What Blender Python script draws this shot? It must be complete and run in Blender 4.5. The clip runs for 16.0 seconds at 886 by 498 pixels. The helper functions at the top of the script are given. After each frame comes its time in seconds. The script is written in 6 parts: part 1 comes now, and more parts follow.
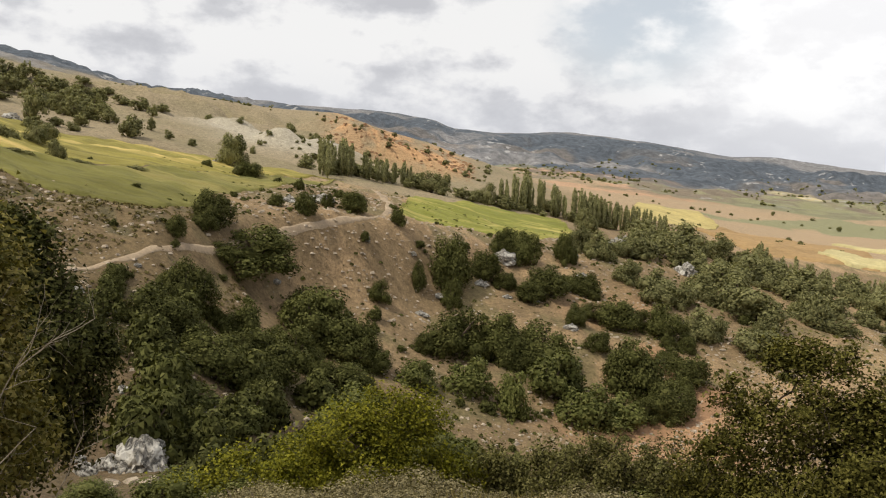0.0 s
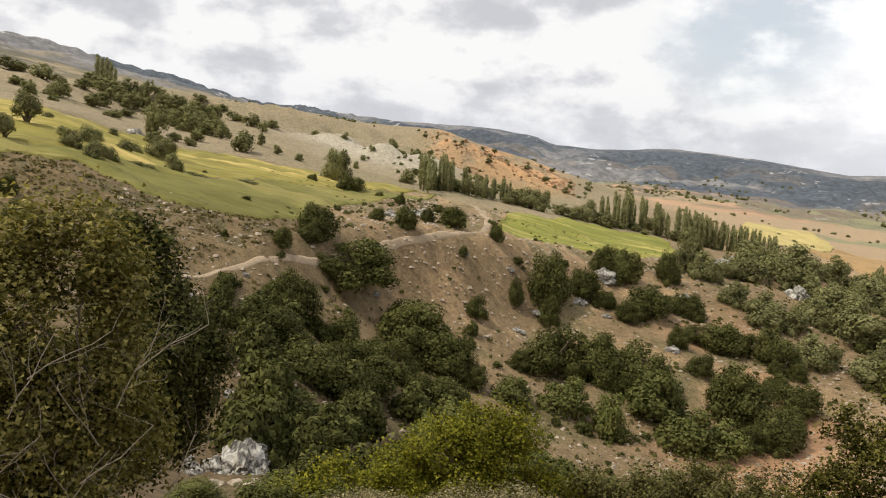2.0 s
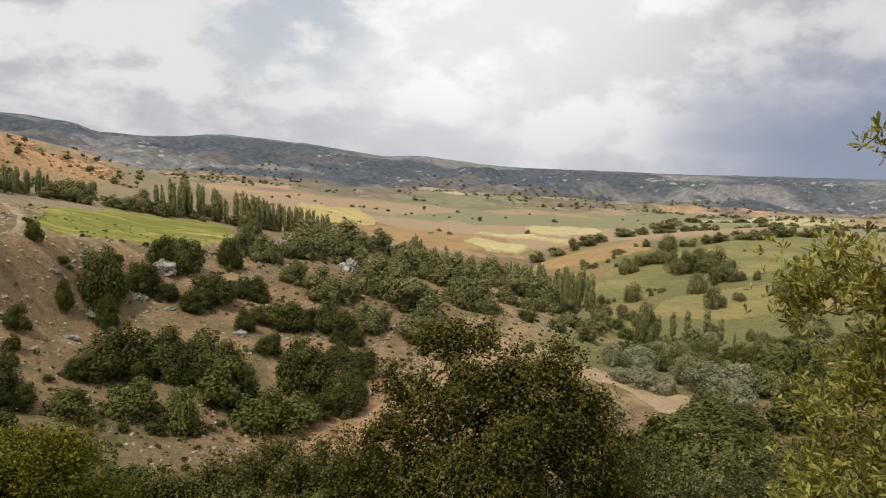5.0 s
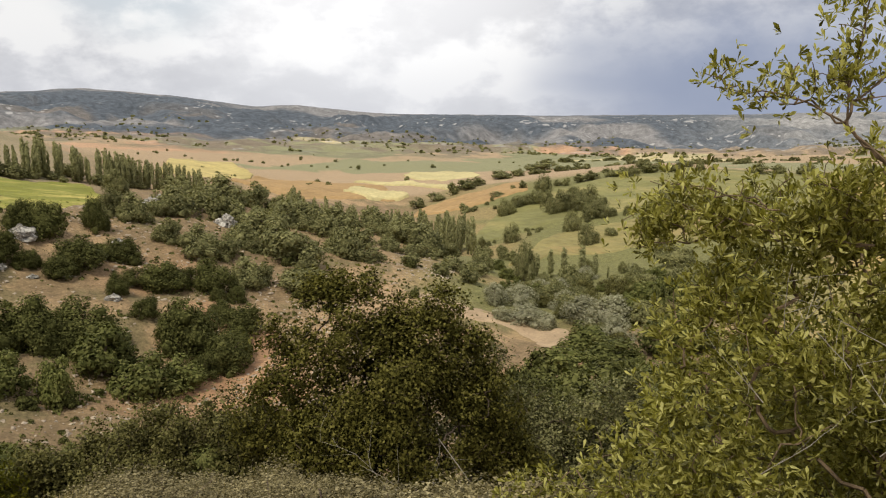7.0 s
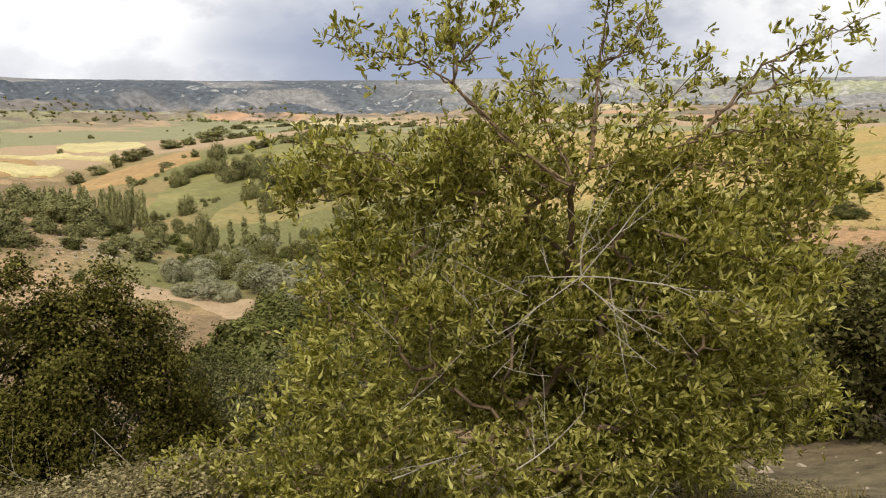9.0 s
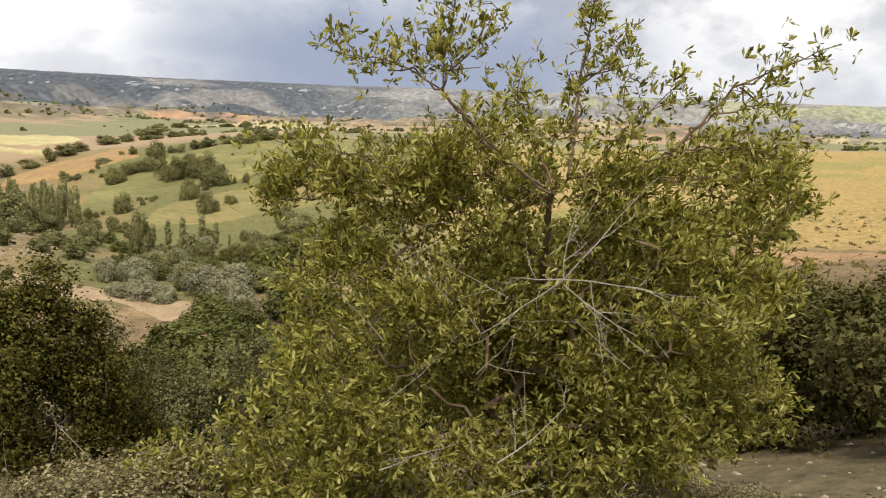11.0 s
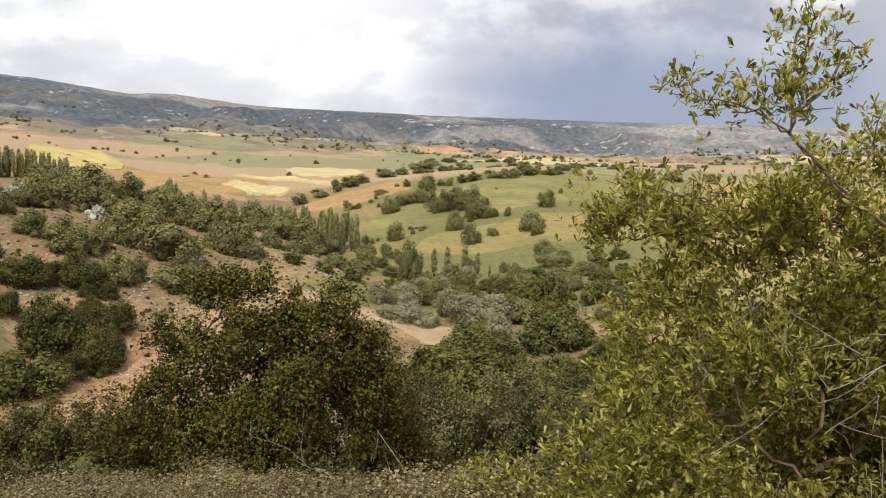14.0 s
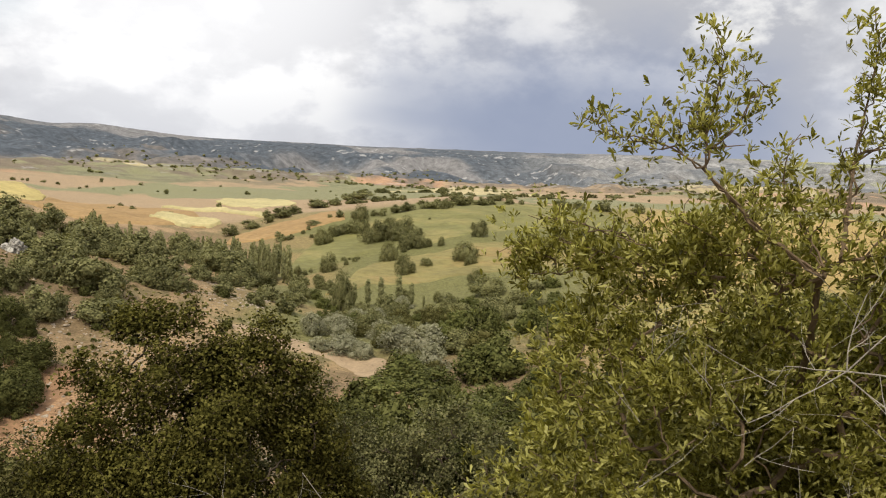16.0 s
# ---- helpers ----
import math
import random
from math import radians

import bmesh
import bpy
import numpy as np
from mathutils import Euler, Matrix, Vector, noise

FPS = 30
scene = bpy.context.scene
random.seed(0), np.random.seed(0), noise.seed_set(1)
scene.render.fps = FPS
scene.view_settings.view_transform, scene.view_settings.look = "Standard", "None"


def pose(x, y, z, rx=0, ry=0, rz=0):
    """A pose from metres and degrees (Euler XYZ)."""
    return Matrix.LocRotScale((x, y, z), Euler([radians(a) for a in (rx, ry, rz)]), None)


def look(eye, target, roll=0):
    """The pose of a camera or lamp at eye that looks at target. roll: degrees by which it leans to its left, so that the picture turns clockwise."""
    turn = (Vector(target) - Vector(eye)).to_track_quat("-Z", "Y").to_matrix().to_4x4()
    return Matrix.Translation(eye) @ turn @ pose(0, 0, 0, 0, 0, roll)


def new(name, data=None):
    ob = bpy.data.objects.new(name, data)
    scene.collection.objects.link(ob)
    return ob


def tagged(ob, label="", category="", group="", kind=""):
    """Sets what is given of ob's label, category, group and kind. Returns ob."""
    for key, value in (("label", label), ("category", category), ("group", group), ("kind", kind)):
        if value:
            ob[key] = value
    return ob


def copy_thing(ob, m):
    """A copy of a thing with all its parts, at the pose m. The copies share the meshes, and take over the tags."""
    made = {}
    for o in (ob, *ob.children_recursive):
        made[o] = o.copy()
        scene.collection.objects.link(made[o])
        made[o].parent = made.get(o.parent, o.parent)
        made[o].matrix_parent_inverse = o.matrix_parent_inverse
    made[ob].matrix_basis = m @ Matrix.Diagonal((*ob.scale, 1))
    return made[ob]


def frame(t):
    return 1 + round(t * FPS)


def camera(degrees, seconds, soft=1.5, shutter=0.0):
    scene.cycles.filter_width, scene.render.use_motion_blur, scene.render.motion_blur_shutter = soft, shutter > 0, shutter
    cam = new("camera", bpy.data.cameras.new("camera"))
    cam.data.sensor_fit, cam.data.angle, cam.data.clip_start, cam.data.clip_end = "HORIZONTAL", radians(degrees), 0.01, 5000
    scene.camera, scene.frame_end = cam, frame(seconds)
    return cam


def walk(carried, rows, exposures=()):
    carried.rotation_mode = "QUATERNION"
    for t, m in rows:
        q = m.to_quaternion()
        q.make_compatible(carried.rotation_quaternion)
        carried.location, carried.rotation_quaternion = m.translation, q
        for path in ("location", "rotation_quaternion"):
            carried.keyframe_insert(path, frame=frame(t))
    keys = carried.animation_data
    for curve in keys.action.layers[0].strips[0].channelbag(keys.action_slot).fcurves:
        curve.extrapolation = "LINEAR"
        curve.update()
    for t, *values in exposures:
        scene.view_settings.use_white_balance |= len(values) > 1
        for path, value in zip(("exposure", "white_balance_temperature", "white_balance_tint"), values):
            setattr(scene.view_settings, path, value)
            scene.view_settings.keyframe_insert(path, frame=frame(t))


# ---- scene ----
cam = camera(58.7, 16.0, soft=1.1)

# seconds, place, yaw, pitch, roll
PATH = [
    (0.0, 0.013, -0.017, 1.645, -0.00, -6.56, 3.23),
    (0.5, -0.014, -0.012, 1.629, 4.25, -6.12, 2.95),
    (1.0, -0.072, -0.019, 1.614, 8.36, -6.31, 3.33),
    (1.5, -0.081, -0.070, 1.634, 10.88, -6.85, 3.95),
    (2.0, -0.033, -0.101, 1.650, 7.20, -5.85, 3.69),
    (2.5, 0.017, -0.036, 1.640, 4.94, -5.92, 1.61),
    (3.0, 0.059, 0.038, 1.623, 1.06, -5.68, 1.88),
    (3.5, 0.094, 0.028, 1.620, -4.56, -6.52, 2.16),
    (4.0, 0.165, 0.034, 1.622, -10.73, -6.69, 1.82),
    (4.5, 0.260, 0.101, 1.616, -19.11, -5.91, 1.32),
    (5.0, 0.314, 0.149, 1.617, -23.98, -5.40, 1.66),
    (5.2, 0.354, 0.146, 1.620, -24.77, -5.47, 1.50),
    (7.3, 0.400, 0.109, 1.610, -33.90, -9.46, -0.12),
    (7.5, 0.433, 0.070, 1.602, -34.94, -9.52, 0.03),
    (8.0, 0.461, 0.019, 1.599, -40.82, -9.75, -0.13),
    (8.5, 0.489, -0.025, 1.593, -44.68, -11.65, -1.16),
    (9.0, 0.509, -0.012, 1.588, -55.83, -11.63, -0.34),
    (9.2, 0.428, 0.045, 1.583, -57.97, -10.94, -0.76),
    (10.3, 0.335, 0.074, 1.580, -63.20, -10.80, 0.93),
    (11.3, 0.243, 0.103, 1.576, -57.09, -10.92, 2.61),
    (11.5, 0.120, 0.148, 1.576, -54.55, -10.78, 2.34),
    (12.0, 0.071, 0.199, 1.579, -48.54, -10.68, 2.32),
    (12.5, 0.027, 0.246, 1.582, -43.78, -9.63, 1.83),
    (13.0, -0.005, 0.267, 1.584, -40.65, -8.97, 0.84),
    (13.5, -0.007, 0.279, 1.586, -39.78, -9.85, 1.61),
    (14.0, 0.025, 0.297, 1.592, -41.33, -9.09, 2.04),
    (14.5, 0.048, 0.309, 1.599, -42.18, -8.83, 2.29),
    (15.0, 0.052, 0.312, 1.604, -42.86, -8.62, 1.97),
    (15.5, 0.066, 0.308, 1.610, -43.65, -8.44, 2.03),
    (16.0, 0.100, 0.303, 1.616, -46.09, -6.72, 2.16),
]


def camera_pose(x, y, z, yaw, pitch, roll):
    return pose(x, y, z, 0, 0, yaw) @ pose(0, 0, 0, 90 + pitch) @ pose(0, 0, 0, 0, 0, roll)


# the clip's own exposure drifts a little as it turns towards the bright cloud
EXPOSURE = [(0.0, -0.24), (1.0, -0.18), (2.5, -0.14), (3.5, -0.2), (4.5, -0.4), (5.2, -0.44), (7.5, -0.15), (9.0, -0.03), (12.5, -0.03), (15.0, -0.08), (16.0, -0.18)]
walk(cam, [(t, camera_pose(*p)) for t, *p in PATH], EXPOSURE)


# ---- sky and sun ----
SUN_AZ, SUN_EL = -115, 57


class Nodes:
    """Short forms for making node trees."""

    def __init__(self, tree):
        self.tree = tree
        tree.nodes.clear()

    def add(self, kind, operation=None, blend_type=None, data_type=None, sky_type=None, attribute_name=None):
        n = self.tree.nodes.new("ShaderNode" + kind)
        if operation:
            n.operation = operation
        if data_type:
            n.data_type = data_type
        if blend_type:
            n.blend_type = blend_type
        if sky_type:
            n.sky_type = sky_type
        if attribute_name:
            n.attribute_name = attribute_name
        return n

    def put(self, socket, value):
        if isinstance(value, bpy.types.NodeSocket):
            self.tree.links.new(value, socket)
        elif value is not None:
            socket.default_value = value

    def math(self, op, a, b=None, c=None, clamp=False):
        n = self.add("Math", operation=op)
        n.use_clamp = clamp
        for i, v in enumerate((a, b, c)):
            self.put(n.inputs[i], v)
        return n.outputs[0]

    def vec(self, op, a, b=None, scale=None):
        n = self.add("VectorMath", operation=op)
        self.put(n.inputs[0], a)
        self.put(n.inputs[1], b)
        if scale is not None:
            self.put(n.inputs["Scale"], scale)
        return n.outputs["Value"] if op in ("DOT_PRODUCT", "LENGTH") else n.outputs[0]

    def noise(self, vector, scale, detail=4.0, rough=0.55, distortion=0.0):
        n = self.add("TexNoise")
        self.put(n.inputs["Vector"], vector)
        for key, v in (("Scale", scale), ("Detail", detail), ("Roughness", rough), ("Distortion", distortion)):
            n.inputs[key].default_value = v
        return n.outputs["Fac"]

    def steps(self, fac, *stops):
        n = self.add("ValToRGB")
        self.put(n.inputs[0], fac)
        e = n.color_ramp.elements
        while len(e) < len(stops):
            e.new(0.5)
        for el, (p, c) in zip(e, stops):
            el.position, el.color = p, (*c, 1) if isinstance(c, tuple) else (c, c, c, 1)
        return n.outputs[0]

    def span(self, value, a, b):
        n = self.add("MapRange")
        n.interpolation_type = "SMOOTHSTEP"
        self.put(n.inputs[0], value)
        n.inputs[1].default_value, n.inputs[2].default_value = a, b
        return n.outputs[0]

    def mix(self, fac, a, b, blend="MIX"):
        n = self.add("Mix", data_type="RGBA", blend_type=blend)
        self.put(n.inputs[0], fac)
        for i, v in ((6, a), (7, b)):
            self.put(n.inputs[i], (*v, 1) if isinstance(v, tuple) else v)
        return n.outputs[2]


def heading(az, el):
    a, e = radians(az), radians(el)
    return Vector((math.sin(a) * math.cos(e), math.cos(a) * math.cos(e), math.sin(e)))


def make_sky():
    world = bpy.data.worlds.new("sky")
    scene.world = world
    world.use_nodes = True
    n = Nodes(world.node_tree)
    way = n.add("TexCoord").outputs["Generated"]
    sky = n.add("TexSky", sky_type="NISHITA")
    sky.sun_disc = False
    sky.sun_elevation, sky.sun_rotation = radians(SUN_EL), radians(SUN_AZ)
    blue = n.vec("SCALE", sky.outputs[0], scale=0.1)
    sep = n.add("SeparateXYZ")
    n.put(sep.inputs[0], way)
    flat = n.vec("MULTIPLY", way, (6.0, 6.0, 10.5))
    soft = n.vec("MULTIPLY", way, (3.4, 3.4, 8.5))
    big = n.noise(n.vec("ADD", soft, (4.2, 0.7, 0.3)), 1.0, 3.0, 0.5, 0.3)
    mid = n.noise(n.vec("ADD", flat, (7.3, 2.2, 1.0)), 1.5, 8.0, 0.56, 0.0)
    puff = n.math("ADD", n.math("MULTIPLY", big, 0.42), n.math("MULTIPLY", mid, 0.58))
    cloud = n.steps(puff, (0.42, (0.65, 0.655, 0.69)), (0.465, (0.73, 0.735, 0.765)), (0.497, (0.87, 0.87, 0.89)), (0.535, (1.02, 1.015, 1.01)))
    # the thin, bright part of the cover, a gap of blue, and the rain bank
    glow = n.span(n.vec("DOT_PRODUCT", way, heading(27, 17)), 0.93, 1.0)
    cloud = n.mix(n.math("MULTIPLY", glow, 0.5), cloud, (1.22, 1.21, 1.2))
    cloud = n.vec("SCALE", cloud, scale=n.math("ADD", n.math("MULTIPLY", glow, 0.16), 1.0))
    gap = n.span(n.vec("DOT_PRODUCT", way, heading(12.5, 12.5)), 0.989, 0.9985)
    cloud = n.mix(n.math("MULTIPLY", gap, n.span(mid, 0.66, 0.40)), cloud, n.mix(0.62, blue, (0.95, 0.98, 1.0)))
    haze = n.span(sep.outputs[2], 0.13, 0.0)
    cloud = n.mix(n.math("MULTIPLY", haze, 0.45), cloud, (0.74, 0.76, 0.82))
    grey = n.span(n.vec("DOT_PRODUCT", way, heading(60, 12)), 0.93, 0.995)
    cloud = n.mix(n.math("MULTIPLY", grey, 0.3), cloud, n.steps(puff, (0.42, (0.42, 0.44, 0.50)), (0.6, (0.74, 0.75, 0.80))))
    bank = n.span(n.math("ADD", n.vec("DOT_PRODUCT", way, heading(57, 3)), n.math("MULTIPLY", n.math("SUBTRACT", big, 0.5), 0.06)), 0.945, 0.995)
    low = n.span(n.math("ADD", sep.outputs[2], n.math("MULTIPLY", mid, 0.12)), 0.26, 0.12)
    cloud = n.mix(n.math("MULTIPLY", n.math("MULTIPLY", bank, low), 0.93), cloud, (0.335, 0.39, 0.535))
    puffs = n.span(n.vec("DOT_PRODUCT", way, heading(66, 11)), 0.9955, 0.9995)
    cloud = n.mix(n.math("MULTIPLY", puffs, n.span(mid, 0.44, 0.56)), cloud, (0.95, 0.945, 0.94))
    bg = n.add("Background")
    n.put(bg.inputs[0], cloud)
    bg.inputs[1].default_value = 1.04
    out = n.add("OutputWorld")
    n.put(out.inputs[0], bg.outputs[0])
    sun = new("sun", bpy.data.lights.new("sun", "SUN"))
    sun.data.energy, sun.data.angle, sun.data.color = 3.4, radians(7), (1.0, 0.92, 0.77)
    sun.matrix_world = look(heading(SUN_AZ, SUN_EL) * 100, (0, 0, 0))


make_sky()


# ---- materials ----
def surface(name, colour, scale=1.0, vary=0.35, rough=0.9, bump=0.3, tint=None, stretch=(1.0, 1.0, 1.0)):
    """A matt surface: its colour varied at two scales, with fine relief. scale: metres of the larger variation."""
    m = bpy.data.materials.new(name)
    m.use_nodes = True
    n = Nodes(m.node_tree)
    at = n.add("TexCoord").outputs["Object"]
    long = n.vec("MULTIPLY", at, stretch)
    coarse, fine = n.noise(long, 1 / scale, 5.0, 0.6), n.noise(long, 9 / scale, 5.0, 0.65)
    dark, light = tuple(c * (1 - vary) for c in colour), tuple(min(c * (1 + vary), 1) for c in colour)
    c = n.steps(coarse, (0.3, dark), (0.5, colour), (0.66, tint or light))
    c = n.mix(0.55, c, n.steps(fine, (0.3, 0.55), (0.55, 1.0), (0.8, 1.45)), "MULTIPLY")
    return finish(m, n, c, rough, n.noise(at, 14 / scale, 4.0, 0.7), bump, 0.05 * scale)


def finish(m, n, colour, rough, relief=None, bump=0.0, depth=0.02):
    p = n.add("BsdfPrincipled")
    n.put(p.inputs["Base Color"], colour)
    p.inputs["Roughness"].default_value = rough
    p.inputs["Specular IOR Level"].default_value = 0.25
    if relief is not None and bump:
        b = n.add("Bump")
        b.inputs["Strength"].default_value, b.inputs["Distance"].default_value = bump, depth
        n.put(b.inputs["Height"], relief)
        n.put(p.inputs["Normal"], b.outputs[0])
    out = n.add("OutputMaterial")
    n.put(out.inputs[0], p.outputs[0])
    return m


def foliage(name, dark, mid, light, glow=0.3, rough=0.75, spread=0.35, sheen=0.15):
    """Leaves: each its own shade, each plant its own tint, some light passing through."""
    m = bpy.data.materials.new(name)
    m.use_nodes = True
    n = Nodes(m.node_tree)
    leaf = n.add("NewGeometry").outputs["Random Per Island"]
    plant = n.add("ObjectInfo").outputs["Random"]
    c = n.steps(leaf, (0.0, dark), (0.5, mid), (1.0, light))
    shade = n.math("ADD", 1 - spread / 2, n.math("MULTIPLY", plant, spread))
    c = n.vec("SCALE", c, scale=shade)
    p = n.add("BsdfPrincipled")
    n.put(p.inputs["Base Color"], c)
    p.inputs["Roughness"].default_value = rough
    p.inputs["Specular IOR Level"].default_value = sheen
    t = n.add("BsdfTranslucent")
    n.put(t.inputs[0], n.mix(1.0, c, (1.0, 1.0, 0.55), "MULTIPLY"))
    s = n.add("MixShader")
    s.inputs[0].default_value = glow
    n.put(s.inputs[1], p.outputs[0])
    n.put(s.inputs[2], t.outputs[0])
    out = n.add("OutputMaterial")
    n.put(out.inputs[0], s.outputs[0])
    return m


def ground_material():
    """The land's cover, with soil grain near by and specks of bare rock in the far woods."""
    m = bpy.data.materials.new("ground")
    m.use_nodes = True
    n = Nodes(m.node_tree)
    at = n.add("TexCoord").outputs["Object"]
    cover_node = n.add("Attribute", attribute_name="cover")
    c, woods = cover_node.outputs["Color"], cover_node.outputs["Alpha"]
    c = n.mix(0.65, c, n.steps(n.noise(at, 0.9, 6.0, 0.68), (0.3, 0.45), (0.5, 1.0), (0.72, 1.45)), "MULTIPLY")
    c = n.mix(0.75, c, n.steps(n.noise(at, 3.2, 7.0, 0.8), (0.32, 0.35), (0.5, 1.0), (0.7, 1.7)), "MULTIPLY")
    crowns = n.steps(n.noise(at, 0.06, 4.0, 0.6), (0.36, 0.65), (0.5, 1.0), (0.66, 1.4))
    c = n.mix(woods, c, n.mix(0.8, c, crowns, "MULTIPLY"))
    rocky = n.math("ADD", n.noise(at, 0.035, 4.0, 0.6), n.math("MULTIPLY", n.noise(at, 0.0035, 2.0, 0.5), 0.55))
    c = n.mix(n.math("MULTIPLY", n.span(rocky, 0.90, 0.96), n.math("MULTIPLY", woods, 0.75)), c, (0.42, 0.41, 0.40))
    return finish(m, n, c, 0.95, n.noise(at, 2.2, 8.0, 0.72), 0.7, 0.3)


def rock_material():
    """Weathered limestone: pale grey, stained, with dark cracks."""
    m = bpy.data.materials.new("limestone")
    m.use_nodes = True
    n = Nodes(m.node_tree)
    at = n.vec("MULTIPLY", n.add("TexCoord").outputs["Object"], (1.0, 1.0, 0.6))
    c = n.steps(n.noise(at, 2.2, 6.0, 0.65), (0.32, (0.20, 0.175, 0.14)), (0.48, (0.40, 0.375, 0.33)), (0.64, (0.54, 0.515, 0.465)))
    crack = n.math("ABSOLUTE", n.math("SUBTRACT", n.noise(at, 3.4, 7.0, 0.6, 0.4), 0.5))
    c = n.mix(1.0, c, n.steps(crack, (0.0, 0.28), (0.025, 0.7), (0.06, 1.0)), "MULTIPLY")
    return finish(m, n, c, 0.95, n.math("ADD", n.math("MINIMUM", crack, 0.06), n.math("MULTIPLY", n.noise(at, 14.0, 5.0, 0.7), 0.05)), 1.0, 1.2)


GROUND = ground_material()
TRACK = surface("bare earth track", (0.36, 0.275, 0.185), 2.5, 0.25)
VALLEY_EARTH = surface("trodden brown earth", (0.39, 0.285, 0.175), 3.0, 0.22)
RED_EARTH = surface("red earth", (0.30, 0.175, 0.095), 2.5, 0.25)
CROP_GREEN = surface("green crop", (0.22, 0.225, 0.038), 7.0, 0.28, 0.9, 0.4, (0.47, 0.39, 0.12), (0.2, 1.3, 1.0))
CROP_LOW = surface("green crop rim", (0.185, 0.172, 0.042), 9.0, 0.3, 0.9, 0.4, (0.27, 0.228, 0.07), (0.2, 1.3, 1.0))
CROP_YELLOW = surface("ripening crop", (0.285, 0.245, 0.055), 12.0, 0.45, 0.9, 0.4, (0.56, 0.42, 0.14), (0.16, 1.3, 1.0))
PASTURE = surface("pasture", (0.21, 0.20, 0.073), 22.0, 0.25, 0.9, 0.3, (0.30, 0.255, 0.10), (1.0, 0.5, 1.0))
PASTURE_DRY = surface("dry pasture", (0.27, 0.23, 0.088), 18.0, 0.28, 0.9, 0.3, (0.32, 0.225, 0.09), (1.0, 0.5, 1.0))
STUBBLE = surface("tan stubble", (0.36, 0.235, 0.105), 30.0, 0.15, 0.95, 0.2)
STRAW_OLD = surface("old straw", (0.47, 0.38, 0.15), 30.0, 0.2, 0.95, 0.2)
STRAW = surface("pale straw", (0.50, 0.43, 0.215), 30.0, 0.15, 0.95, 0.2)
ROCK = rock_material()
STONE = surface("brown field stone", (0.40, 0.33, 0.25), 0.6, 0.35, 0.95, 0.6)
BARK = surface("bark", (0.12, 0.09, 0.065), 0.25, 0.35, 0.95, 0.6)
BARK_GREY = surface("dead grey wood", (0.40, 0.36, 0.30), 0.2, 0.3, 0.9, 0.4)
BARK_DULL = surface("dull grey-brown bark", (0.27, 0.225, 0.17), 0.2, 0.3, 0.9, 0.4)
BARK_RED = surface("reddish bark", (0.17, 0.12, 0.075), 0.12, 0.3, 0.9, 0.4)
LEAF_OAK = foliage("oak leaves", (0.034, 0.036, 0.01), (0.084, 0.088, 0.026), (0.15, 0.149, 0.05), 0.2, 0.8, 0.35, 0.08)
LEAF_LIGHT = foliage("light green leaves", (0.06, 0.067, 0.016), (0.118, 0.127, 0.034), (0.20, 0.20, 0.066), 0.22)
LEAF_YELLOW = foliage("yellow-green leaves", (0.06, 0.063, 0.006), (0.16, 0.158, 0.012), (0.29, 0.268, 0.027), 0.3)
LEAF_SILVER = foliage("silver leaves", (0.17, 0.168, 0.095), (0.275, 0.268, 0.165), (0.40, 0.385, 0.265), 0.25)
LEAF_POPLAR = foliage("poplar leaves", (0.15, 0.152, 0.065), (0.26, 0.255, 0.118), (0.37, 0.355, 0.175), 0.3)
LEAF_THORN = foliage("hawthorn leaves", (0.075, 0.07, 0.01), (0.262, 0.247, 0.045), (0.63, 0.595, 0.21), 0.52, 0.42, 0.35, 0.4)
# haze over the farther trees is mixed into this paler, greyer leaf colour
LEAF_WOOD = foliage("woodland leaves", (0.095, 0.096, 0.038), (0.185, 0.182, 0.075), (0.29, 0.275, 0.122), 0.24)
LEAF_OLIVE = foliage("olive leaves", (0.036, 0.034, 0.009), (0.115, 0.108, 0.033), (0.215, 0.198, 0.078), 0.22, 0.8, 0.35, 0.08)
LEAF_OAK_NEAR = foliage("near oak leaves", (0.028, 0.027, 0.005), (0.088, 0.082, 0.016), (0.185, 0.168, 0.045), 0.2, 0.8, 0.35, 0.08)
TUFT = foliage("dry tufts", (0.08, 0.068, 0.025), (0.16, 0.135, 0.05), (0.26, 0.21, 0.09), 0.2)
LEAF_CUSHION = foliage("grey-green cushion leaves", (0.062, 0.052, 0.022), (0.178, 0.15, 0.07), (0.34, 0.288, 0.155), 0.15)
LEAF_BROWNED = foliage("browning leaves", (0.065, 0.06, 0.014), (0.175, 0.155, 0.042), (0.34, 0.285, 0.095), 0.32)
GRASS = foliage("dry grass", (0.20, 0.16, 0.06), (0.32, 0.26, 0.11), (0.44, 0.37, 0.18), 0.3)

# ---- terrain: break lines as (bearing, range, sight angle), bearings in degrees to the right of +y ----
EYE = 1.65
LIP = [(-180, 9, 6), (-75, 9, -16), (-40, 10, -27), (-5, 11, -26.8), (12, 11, -26), (27, 11, -27.2), (35, 10, -28.6), (44, 10, -28),
       (60, 10, -27.4), (82, 9, -26), (95, 8, -24.4), (120, 9, -8)]
DROP = [(-180, 24, 9), (-75, 22, -16), (-40, 23, -23), (-20, 23, -25.5), (0, 24, -26), (25, 23, -27), (45, 23, -26), (70, 20, -24),
        (85, 18, -20), (95, 17, -17), (120, 20, -4)]
GULLY = [(-180, 45, 11), (-75, 42, -10), (-40, 40, -14), (-25, 36, -21.8), (-20, 37, -21), (-10, 50, -20.6), (0, 60, -20), (10, 70, -19.6),
         (15, 76, -18.8), (25, 80, -18.2), (40, 85, -17.4), (50, 85, -16.5), (60, 70, -16), (70, 60, -14.5), (80, 45, -13.5), (95, 35, -12), (120, 45, -2)]
